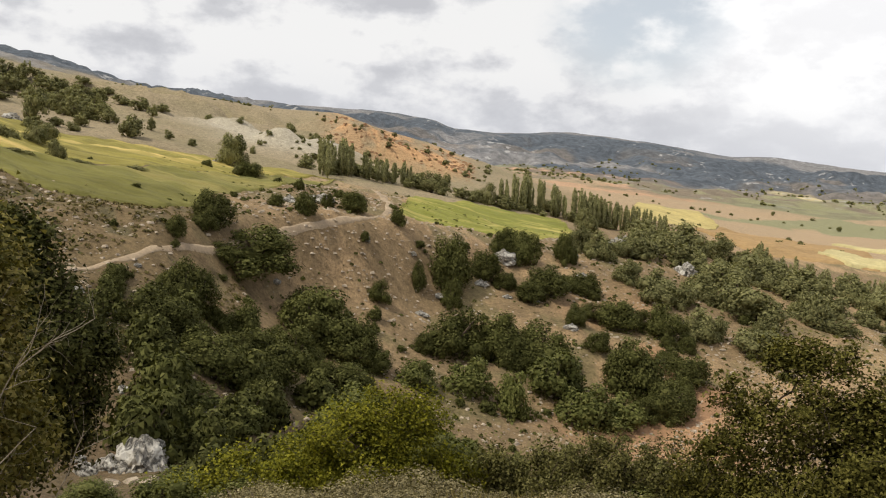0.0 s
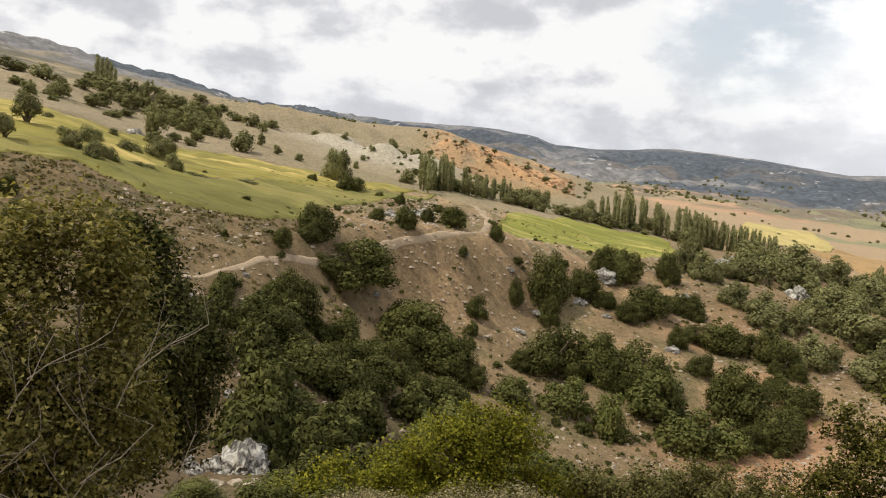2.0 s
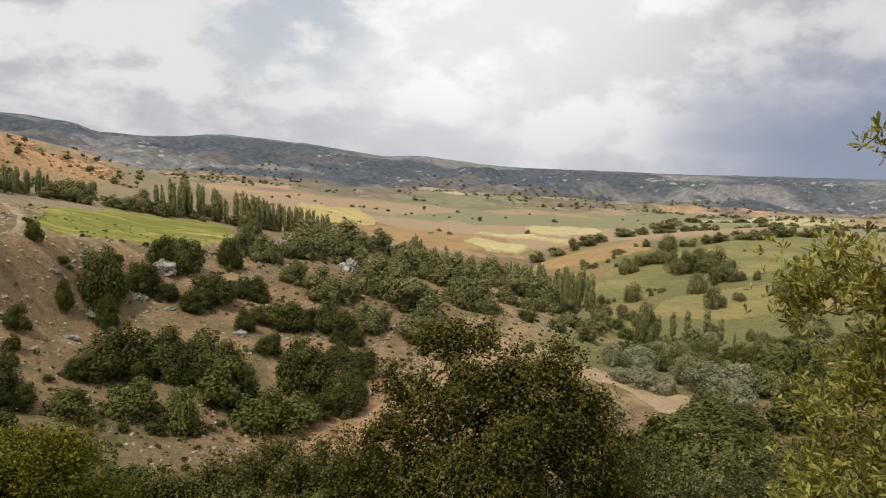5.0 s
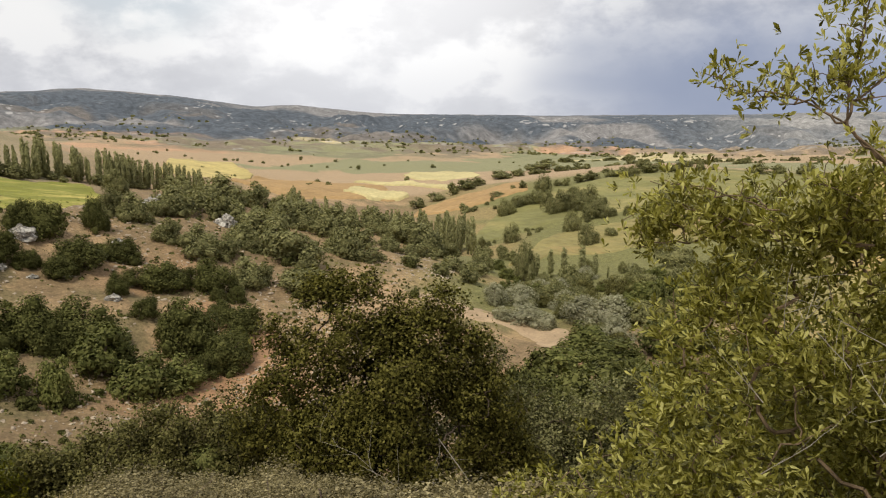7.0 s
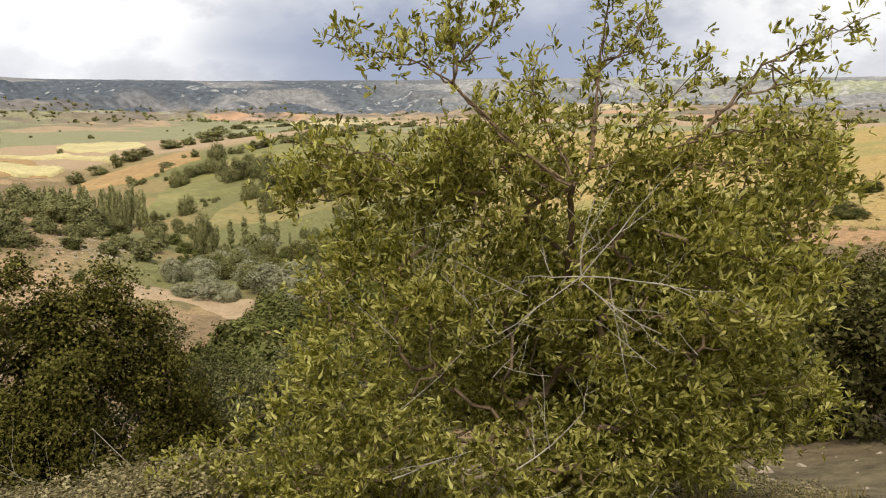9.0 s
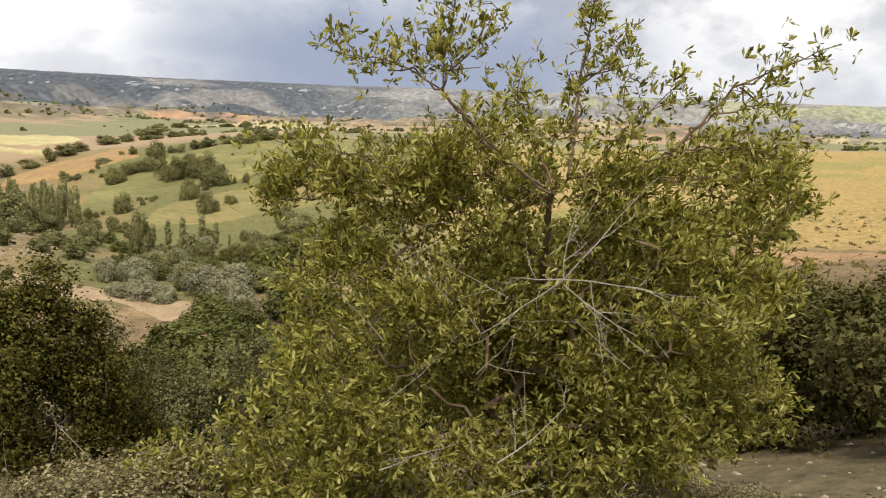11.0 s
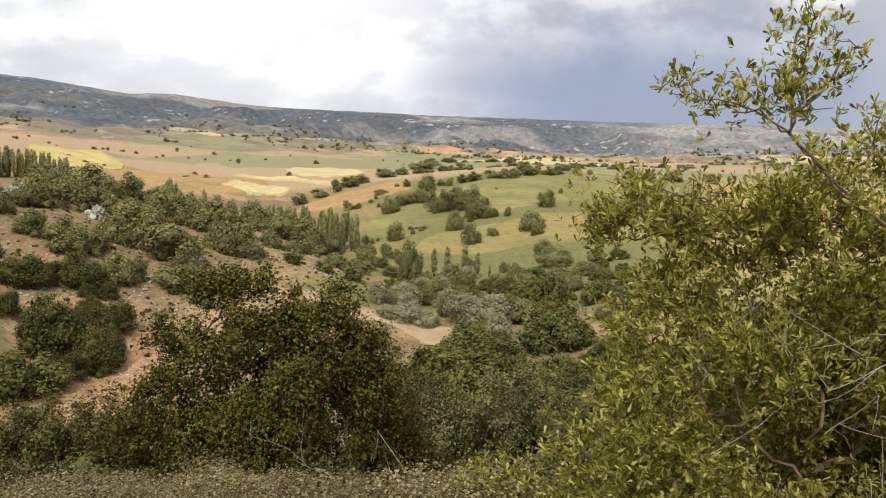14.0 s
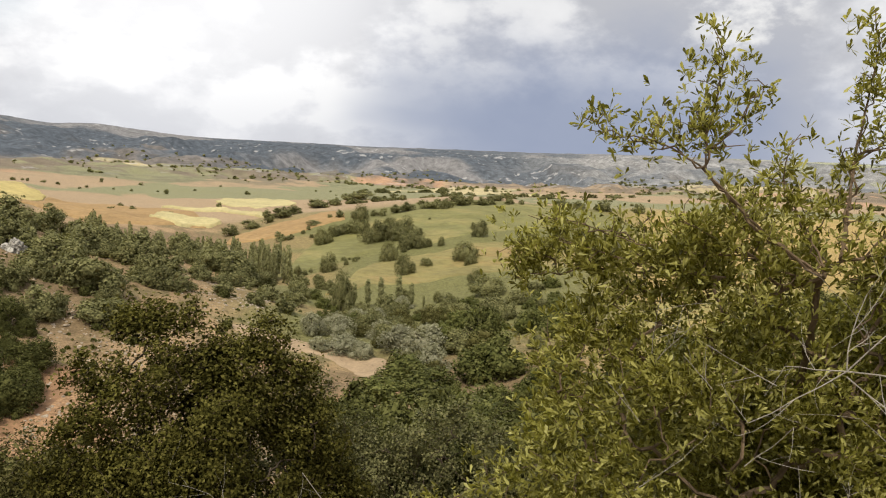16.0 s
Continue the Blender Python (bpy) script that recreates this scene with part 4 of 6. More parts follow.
ROCKS_NORTH = [
    (-12.8, 33.5, 2.63, 1.8), (-13.7, 33.0, 1.65, 0.96), (-14.8, 32.4, 0.99, 0.77), (-15.7, 33.5, 0.74, 0.51), (-14.4, 33.2, 0.73,
    0.5), (-16.5, 103.2, 3.9, 1.35), (-19.8, 99.2, 1.89, 1.16), (-24.8, 53.0, 1.11, 0.6), (-16.4, 77.5, 0.92, 0.58), (-17.3, 42.5,
    0.76, 0.41), (-13.9, 44.5, 2.11, 0.77), (-12.5, 45.0, 1.77, 0.71), (-23.4, 59.9, 0.65, 0.37), (-9.0, 92.5, 0.94, 0.8), (-43.1,
    148.4, 2.44, 1.11), (-76.5, 138.8, 3.41, 1.82),
]
SCATTER = np.random.default_rng(7)


def scattered(count, az0, az1, r0, r1, w0, w1, tall, rng, keep=None):
    out = []
    while len(out) < count:
        a, r = az0 + (az1 - az0) * rng.random(), r0 * (r1 / r0) ** rng.random()
        if keep and not keep(a, r):
            continue
        w = w0 + (w1 - w0) * rng.random() ** 1.5
        x, y = polar(a, r)
        out.append((float(x), float(y), w, w * tall * (0.8 + 0.4 * rng.random())))
    return out


def hedge(points, count, w, h, rng):
    a, r = np.array(points, float).T
    t = np.sort(rng.random(count)) * (len(a) - 1)
    out = []
    for k in t:
        aa, rr = np.interp(k, range(len(a)), a), np.interp(k, range(len(a)), r)
        x, y = polar(aa, rr * (1 + 0.012 * rng.normal()))
        s = 0.55 + 0.8 * rng.random()
        out.append((float(x), float(y), w * s, h * s))
    return out


def dome(seed, leaf, label, group, name="willow_bush", category="bush"):
    """A dense rounded bush, 1 m across and 0.75 m high, of small knobs on a dome."""
    rng = np.random.default_rng(seed)
    a, h = rng.random(30) * 6.28, rng.random(30)
    w = np.sqrt(1 - h**2)
    knobs = np.stack([0.36 * w * np.cos(a), 0.36 * w * np.sin(a), 0.08 + 0.55 * h, 0.09 + 0.07 * rng.random(30)], 1)
    return simple_bush(name, seed, np.concatenate([[(0, 0, 0.28, 0.34)], knobs]), 3000, 0.036, leaf, BARK, label, category, group)


# oak scrub on the red slope, copied from a few pattern bushes
OAK_SLOPE = "dark green scrub oak bush on the dry stony slope"
pattern = oaks(100, 6500, 0.030, LEAF_OAK, OAK_SLOPE, "scrub oaks on the slope", 5, 0.8, "bush", 46)


def thicket(spots, n, rng):
    """Smaller bushes grown against larger ones."""
    out = []
    for x, y, w, h in spots:
        for _ in range(n):
            a, k = rng.random() * 6.28, 0.35 + 0.35 * rng.random()
            d = w * (0.42 + 0.2 * rng.random())
            out.append((x + d * math.cos(a), y + d * math.sin(a), w * k, h * k * (0.9 + 0.3 * rng.random())))
    return out


plant_all(pattern, SLOPE_OAKS + SLOPE_OAKS_LOWER, SCATTER, 0.08, 1.18)
plant_all(pattern, thicket([t for t in SLOPE_OAKS + SLOPE_OAKS_LOWER if t[2] > 3.5], 2, SCATTER), SCATTER, 0.1, 1.2)
for ob, _ in pattern:
    for o in (ob, *ob.children):
        if "label" in o:
            o["label"], o["group"] = "scrub oak bush at the edge of the field and road", "scrub oaks by the fields"
plant_all(pattern, EDGE_BUSHES, SCATTER, 0.08, 1.05)
for ob, _ in pattern:
    ob["label"], ob["group"] = "dark green bush on the golden grass slope", "bushes on the golden slope"
plant_all(pattern, RIGHT_SLOPE_BUSHES, SCATTER, 0.08)
for ob, _ in pattern:
    park(ob)

pattern = oaks(105, 3700, 0.041, LEAF_WOOD, "olive green scrub oak below the rocky crest", "scrub oaks below the crest", 3, 0.8, "bush", 40, "olive_oak_bush")
plant_all(pattern, SLOPE_OAKS_EAST + thicket(SLOPE_OAKS_EAST, 1, SCATTER), SCATTER, 0.1, 1.15)
for ob, _ in pattern:
    ob["label"], ob["group"] = "olive green shrub in the bottom of the valley", "shrubs in the valley"
plant_all(pattern, scattered(34, 35, 54, 100, 188, 3, 7, 0.7, SCATTER, lambda a, r: a > 41 or r > 125), SCATTER, 0.06)
for ob, _ in pattern:
    park(ob)

# low scrub between the larger bushes and in the gully
pattern = oaks(110, 1400, 0.064, LEAF_OAK, "low dark scrub bush among the stones", "low scrub on the slope", 3, 0.7, "bush", 26, "scrub_bush")
plant_all(pattern, scattered(46, -26, 16, 38, 62, 2.4, 5.0, 0.7, SCATTER, lambda a, r: a > -15 or r > 46), SCATTER, 0.08)
plant_all(pattern, scattered(46, 36, 60, 24, 76, 3.0, 6.0, 0.75, SCATTER), SCATTER, 0.08)
plant_all(pattern, scattered(34, -21, 4, 30, 54, 2.6, 4.6, 0.75, SCATTER), SCATTER, 0.1)
plant_all(pattern, scattered(70, -25, 33, 60, 135, 0.9, 2.6, 0.6, SCATTER), SCATTER, 0.08)
for ob, _ in pattern:
    park(ob)

pattern = oaks(120, 2600, 0.046, LEAF_LIGHT, "light green leafy bush in the bottom of the gully", "light bushes in the gully", 4, 0.8, "bush", 36, "leafy_bush")
plant_all(pattern, LIGHT_BUSHES, SCATTER, 0.08, 1.1)
plant_all(pattern, scattered(30, -9, 24, 29, 60, 3.0, 5.5, 0.7, SCATTER), SCATTER, 0.08)
plant_all(pattern, scattered(30, 37, 62, 24, 76, 3.0, 5.5, 0.75, SCATTER), SCATTER, 0.08)
for ob, _ in pattern:
    ob["label"], ob["group"] = "leafy green shrub in the bottom of the valley", "shrubs in the valley"
plant_all(pattern, scattered(34, 34, 56, 88, 180, 2.5, 6, 0.65, SCATTER, lambda a, r: a > 44 or r > 128), SCATTER, 0.08)
plant_all(pattern, scattered(20, 46, 66, 45, 95, 2.5, 6, 0.7, SCATTER), SCATTER, 0.08)
plant_all(pattern, VALLEY_SHRUBS, SCATTER, 0.08, 1.15)
for ob, _ in pattern:
    park(ob)

pattern = oaks(130, 8500, 0.024, LEAF_LIGHT, "light green leafy bush close below the bank", "light bushes below the bank", 3, 0.8, "bush", 50, "leafy_bush")
plant_all(pattern, scattered(12, -27, -12, 21, 27, 2.2, 3.6, 0.55, SCATTER) + scattered(8, 10, 24, 20, 30, 2.5, 4.0, 0.7, SCATTER), SCATTER, 0.08)
for ob, _ in pattern:
    park(ob)

pattern = [(dome(140 + k, LEAF_SILVER, "silver-grey willow bush by the valley track", "silver bushes by the track"), 0.75) for k in range(3)]
plant_all(pattern, SILVER_BUSHES, SCATTER, 0.05, 1.05)
for ob, _ in pattern:
    park(ob)
pattern = [(dome(145 + k, LEAF_OLIVE, "rounded olive-grey bush by the valley track", "olive bushes by the track"), 0.75) for k in range(2)]
plant_all(pattern, scattered(20, 38, 50, 92, 150, 3, 5.5, 0.6, SCATTER, lambda a, r: a > 41 or r > 112), SCATTER, 0.05)
for ob, _ in pattern:
    park(ob)
pattern = [(dome(150 + k, LEAF_WOOD, "rounded grey-green tree standing in the pasture", "trees in the pastures", "pasture_tree", "tree"), 0.75) for k in range(4)]
plant_all(pattern, [(x, y, 1.12 * w, 1.25 * h) for x, y, w, h in PASTURE_CLUMP + PASTURE_TREES], SCATTER, 0.08, 1.1)
for ob, _ in pattern:
    ob["label"], ob["group"] = "dark green tree among the crop fields on the terrace", "trees among the crop fields"
plant_all(pattern, FIELD_TREES, SCATTER, 0.04, 1.1)
for ob, _ in pattern:
    ob["label"], ob["group"] = "rounded dark tree beside the poplar rows", "round trees beside the poplars"
plant_all(pattern, ROUND_TREES, SCATTER, 0.04, 1.05)
for ob, _ in pattern:
    park(ob)


def lone_tree(seed):
    """A broad-crowned tree with its trunk showing, 1 m across and 0.9 m high."""
    rng = np.random.default_rng(seed)
    lumps = bush_lumps(rng, 34, 0.62) + np.array([(0, 0, 0.27, 0)])
    return simple_bush("field_tree", seed, lumps, 2600, 0.04, LEAF_WOOD, BARK, "broad-crowned tree with a bare trunk in the crop field", "tree", "lone trees in the field", 0.035)


pattern = [(lone_tree(158), 0.9)]
plant_all(pattern, LONE_TREES, SCATTER, 0.02)
for ob, _ in pattern:
    park(ob)


# woods and hedges farther off: lighter patterns
pattern = oaks(160, 1150, 0.062, LEAF_WOOD, "dark green tree in the woods on the hillside", "trees on the hillside", 4, 0.95, "tree", 26)
plant_all(pattern, [(x, y, 1.2 * w, 1.2 * h) for x, y, w, h in HILL_WOOD + HILL_WOOD_LOWER], SCATTER, 0.03, 1.15)
plant_all(pattern, scattered(56, -33, -23.5, 205, 300, 3.4, 6.0, 0.85, SCATTER, lambda a, r: a > -28 - 0.08 * (r - 230)), SCATTER, 0.03)
plant_all(pattern, scattered(30, -46, -32, 185, 420, 3, 6.5, 0.75, SCATTER), SCATTER, 0.03)
plant_all(pattern, scattered(16, -20, 2, 185, 420, 2, 4.0, 0.8, SCATTER), SCATTER, 0.03)
plant_all(pattern, hedge([(3.0, 204), (9, 223), (13, 236)], 22, 5.0, 3.4, SCATTER), SCATTER, 0.04)
plant_all(pattern, hedge([(-9, 180), (-4, 194), (2, 204)], 18, 4.5, 3.2, SCATTER), SCATTER, 0.04)
plant_all(pattern, scattered(46, -10, 2, 285, 385, 1.6, 3.4, 0.7, SCATTER), SCATTER, 0.04)
for ob, _ in pattern:
    ob["label"], ob["group"] = "oak in the thicket along the rocky crest", "oaks along the crest"
plant_all(pattern, scattered(32, 13, 27, 138, 178, 4.0, 7.5, 0.7, SCATTER) + scattered(22, 26, 36, 130, 172, 3.5, 6, 0.62, SCATTER), SCATTER, 0.05)
for ob, _ in pattern:
    ob["label"], ob["group"] = "dark tree in a hedge between the fields", "hedge trees between the fields"
plant_all(pattern, [(x, y, w, 1.2 * h) for x, y, w, h in HEDGE_TREES], SCATTER, 0.06, 1.15)
plant_all(pattern, hedge([(36, 248), (40, 263), (44, 267)], 8, 2.2, 1.5, SCATTER), SCATTER, 0.04)
plant_all(pattern, hedge([(34.8, 232), (36.5, 215), (38.5, 190)], 10, 4, 3, SCATTER), SCATTER, 0.04)
plant_all(pattern, hedge([(46, 385), (52, 405), (60, 410)], 14, 8, 5, SCATTER), SCATTER, 0.04)
for ob, _ in pattern:
    park(ob)


def far_trees(name, spots, count, size, seed, label):
    """Trees too far off to tell apart, as one mesh of leaf clumps."""
    rng = np.random.default_rng(seed)
    V, F, N, k = [], [], [], 0
    lumps = [bush_lumps(rng, 9, 0.9) for _ in range(6)]
    spot = np.array(spots)
    z = height(spot[:, 0], spot[:, 1])
    for n, (x, y, w, h) in enumerate(spots):
        v, f, soft = crown_mesh(rng, lumps[n % 6], count, size * 1.2, 0.3, 0)
        N.append(soft)
        V.append(v * (w, w, h / 0.9) + (x, y, z[n] - 0.04 * h))
        F.append(np.array(f) + k)
        k += len(v)
    return tagged(link(name, np.concatenate(V).tolist(), np.concatenate(F).tolist(), LEAF_WOOD, normals=np.concatenate(N)), label, "trees", kind="stuff")


spots = scattered(70, 8, 62, 480, 1450, 3.5, 7, 0.75, SCATTER)
spots += hedge([(14, 900), (24, 850), (33, 830)], 12, 6, 4, SCATTER) + hedge([(36, 640), (44, 620), (54, 600)], 40, 9, 5, SCATTER)
spots += hedge([(40, 900), (48, 1000), (60, 950)], 40, 12, 6, SCATTER) + hedge([(64, 900), (75, 850), (90, 900)], 40, 12, 6, SCATTER)
far_trees("plain_trees", spots, 130, 0.17, 81, "small dark trees and hedges dotted over the plain")
spots = scattered(1500, 4, 90, 1250, 2100, 4, 11, 0.6, SCATTER, lambda a, r: fractal(*polar(a, r), 160, 83, 3) > -0.1)
far_trees("foothill_scrub", spots, 26, 0.4, 82, "dark scrub on the foothills below the mountains")
spots = scattered(330, -46, 3, 190, 450, 1.2, 3.6, 0.6, SCATTER, lambda a, r: fractal(*polar(a, r), 45, 84, 3) > 0.15)
far_trees("hillside_scrub", spots, 60, 0.24, 85, "low dark scrub dotted over the grazed hill")


def poplar(seed, label, group):
    """A slim column of upright sprays on a straight trunk, 1 m high."""
    rng = np.random.default_rng(seed)
    z = np.linspace(0.05, 0.95, 26)
    wide = 0.062 * np.sin(np.pi * np.clip((z - 0.02) / 1.0, 0, 1)) ** 0.6 + 0.012
    lumps = np.stack([rng.normal(size=26) * 0.02, rng.normal(size=26) * 0.02, z, wide * (0.7 + 0.5 * rng.random(26))], 1)
    return simple_bush("poplar_tree", seed, lumps, 900, 0.042, LEAF_POPLAR, BARK, label, "tree", group, 0.012, 0.1)


pattern = [(poplar(k, "slim upright poplar in a row behind the field", "poplars behind the field"), 1.0) for k in (180, 181, 182)]


def poplar_row(points, count, tall, rng, jitter=0.012):
    out = []
    a, r = np.array(points, float).T
    for k in np.sort(rng.random(count)) * (len(a) - 1):
        x, y = polar(np.interp(k, range(len(a)), a), np.interp(k, range(len(a)), r) * (1 + jitter * rng.normal()))
        h = tall * (0.72 + 0.42 * rng.random())
        out.append((float(x), float(y), h * (0.55 + 0.3 * rng.random()), h))
    return out


POPLAR_GROUPS = [(-9.4, -6.2, 174, 184, 18, 8.2), (-6.2, -2.6, 184, 200, 26, 5.8), (3.6, 4.8, 210, 214, 8, 7.0), (4.8, 7.3, 215, 222, 24, 9.3),
                 (7.6, 9.0, 225, 228, 12, 8.3), (9.2, 11.6, 228, 236, 30, 8.8), (11.7, 15.8, 236, 246, 46, 7.8)]
for a0, a1, r0, r1, count, tall in POPLAR_GROUPS:
    plant_all(pattern, poplar_row([(a0, r0), (a1, r1)], count, tall, SCATTER), SCATTER, 0.02)
plant_all(pattern, [(x, y, 1.0 * h, h) for x, y, w, h in HILL_POPLARS], SCATTER, 0.02)
for ob, _ in pattern:
    ob["label"], ob["group"] = "slim poplar in the plantation in the valley", "poplars in the valley"
plant_all(pattern, poplar_row([(21, 238), (26, 242), (31, 240), (35, 236)], 112, 11.0, SCATTER, 0.03), SCATTER, 0.02)
plant_all(pattern, [(x, y, h * 1.3, h * 1.15) for x, y, w, h in VALLEY_TREES], SCATTER, 0.02)
for ob, _ in pattern:
    park(ob)


# ---- rocks ----
def boulder(seed, label, category, group):
    """A weathered, cracked block, 1 m across."""
    rng = np.random.default_rng(seed)
    bm = bmesh.new()
    bmesh.ops.create_icosphere(bm, subdivisions=4, radius=0.5)
    off = Vector(rng.random(3) * 50)
    for v in bm.verts:
        p = v.co * 2.0
        k = noise.fractal(p * 0.9 + off, 1.0, 2.0, 3) * 0.4
        q = Vector((p.x, p.y, 0.45 * p.z + 0.5 * p.x))
        cut = abs(noise.noise(q * 1.7 + off)) * 0.4 + abs(noise.noise(q * 4.3 + off)) * 0.22 + abs(noise.noise(q * 9.0 + off)) * 0.1
        v.co *= 0.75 + k + cut
        taper = 1 - 0.55 * max(v.co.z, -0.2)
        v.co.x, v.co.y = v.co.x * taper, v.co.y * taper
        v.co.z = max(v.co.z, -0.3)
    me = bpy.data.meshes.new("boulder")
    bm.to_mesh(me)
    bm.free()
    me.materials.append(ROCK)
    return tagged(new("boulder", me), label, category, group)


stones = [boulder(k, "pale grey limestone boulder on the slope", "rock", "boulders on the slope") for k in (1, 2, 3, 4)]
for k, (x, y, w, h) in enumerate(ROCKS + ROCKS_NORTH):
    c = copy_thing(stones[k % 4], pose(x, y, float(height(x, y)) + 0.12 * h, 0, 0, 40 * k))
    c.scale = (w * 1.15, w * 0.9, h * 1.1)
for ob in stones:
    bpy.data.objects.remove(ob)


def loose_stones(name, count, region, s0, s1, seed, label, material=STONE):
    """Many small angular stones lying on the soil, as one mesh."""
    rng = np.random.default_rng(seed)
    base = np.array([(-1, -1, -0.5), (1, -1, -0.5), (1, 1, -0.5), (-1, 1, -0.5), (-0.6, -0.7, 0.6), (0.7, -0.5, 0.5), (0.6, 0.6, 0.7), (-0.5, 0.7, 0.5)]) * 0.5
    faces = np.array([(0, 1, 5, 4), (1, 2, 6, 5), (2, 3, 7, 6), (3, 0, 4, 7), (4, 5, 6, 7)])
    az0, az1, r0, r1 = region
    a, r = az0 + (az1 - az0) * rng.random(count), np.sqrt(r0**2 + (r1**2 - r0**2) * rng.random(count))
    x, y = polar(a, r)
    keep = fractal(x, y, 14, 51, 3) + 0.5 * rng.normal(size=count) > 0
    x, y = x[keep], y[keep]
    n = len(x)
    s = s0 + (s1 - s0) * rng.random(n) ** 3
    v = base[None] * (0.7 + 0.6 * rng.random((n, 8, 1))) * s[:, None, None] * np.stack([1 + 0.5 * rng.random(n), np.ones(n), 0.6 + 0.3 * rng.random(n)], -1)[:, None]
    t = rng.random(n) * 6.28
    c, d = np.cos(t)[:, None], np.sin(t)[:, None]
    v = np.stack([v[..., 0] * c - v[..., 1] * d + x[:, None], v[..., 0] * d + v[..., 1] * c + y[:, None], v[..., 2] + height(x, y)[:, None] + 0.1 * s[:, None]], -1)
    f = (faces[None] + np.arange(n)[:, None, None] * 8).reshape(-1, 4)
    return tagged(link(name, v.reshape(-1, 3).tolist(), f.tolist(), material), label, "stones", kind="stuff")


loose_stones("scar_rocks", 2600, (-9, 2, 285, 375), 0.3, 1.5, 64, "reddish rocks on the bare scar of the hill", RED_EARTH)
loose_stones("loose_stones", 27000, (-30, 34, 42, 150), 0.07, 0.45, 61, "scattered pale stones on the dry slope")
loose_stones("rubble", 260, (-24, -16, 30, 44), 0.12, 0.6, 62, "pale rubble in the bottom of the gully")
loose_stones("pebbles", 700, (-30, 95, 6.5, 14), 0.03, 0.14, 63, "small stones between the cushion shrubs")


def tussocks(name, count, region, s0, s1, seed, material, label, keep):
    """Dry tufts and dwarf shrubs too many to count, as one mesh."""
    rng = np.random.default_rng(seed)
    az0, az1, r0, r1 = region
    a, r = az0 + (az1 - az0) * rng.random(count), np.sqrt(r0**2 + (r1**2 - r0**2) * rng.random(count))
    x, y = polar(a, r)
    road = np.min([np.hypot(x - p, y - q) for p, q in zip(*[np.interp(np.linspace(0, 14, 120), range(15), v) for v in np.array(DIRT_ROAD).T])], axis=0)
    ok = (fractal(x, y, 16, seed, 3) + 0.5 * rng.normal(size=count) > keep) & (road > 1.5)
    x, y = np.repeat(x[ok], 14), np.repeat(y[ok], 14)
    n = len(x)
    s = np.repeat(s0 + (s1 - s0) * rng.random(n // 14) ** 2, 14)
    d = rng.normal(size=(n, 3))
    d /= np.linalg.norm(d, axis=1)[:, None]
    d[:, 2] = np.abs(d[:, 2])
    p = np.stack([x, y, height(x, y)], -1) + d * s[:, None] * (0.5, 0.5, 0.42)
    nrm = d + rng.normal(size=(n, 3)) * 0.4
    nrm /= np.linalg.norm(nrm, axis=1)[:, None]
    v, f = cards(p, nrm, s * 0.6, rng, None, True)
    return tagged(link(name, v.tolist(), f, material), label, "tufts", kind="stuff")


tussocks("dry_tussocks", 5600, (-46, -14, 40, 82), 0.12, 0.45, 91, TUFT, "dry brown tussocks on the bare slope", -0.1)
tussocks("slope_tussocks", 5200, (-20, 36, 48, 150), 0.15, 0.7, 92, LEAF_OAK, "low green tufts between the stones", 0.0)
tussocks("golden_tussocks", 2600, (50, 97, 30, 150), 0.2, 0.7, 93, GRASS, "dry tufts on the golden slope", 0.0)


# ---- near plants: branched from a stem ----
def grow(rng, base, targets, wander=0.1):
    """Joins the targets to a stem, nearest first: the nodes, their parents and limb radii."""
    nodes, parent = [np.array(base, float)], [-1]
    order = np.argsort(np.linalg.norm(targets - base, axis=1))
    for p in targets[order]:
        have = np.array(nodes)
        dist = np.linalg.norm(have - p, axis=1) + 0.35 * np.linalg.norm(have - base, axis=1) * 0.3
        j = int(np.argmin(dist))
        gap = np.linalg.norm(p - nodes[j])
        mid = (p + nodes[j]) / 2 + rng.normal(size=3) * gap * wander
        nodes += [mid, p]
        parent += [j, len(nodes) - 2]
    n = len(nodes)
    load = np.zeros(n)
    kids = np.zeros(n, int)
    for i in range(n - 1, 0, -1):
        if kids[i] == 0:
            load[i] = 1
        load[parent[i]] += load[i]
        kids[parent[i]] += 1
    return np.array(nodes), parent, load, kids


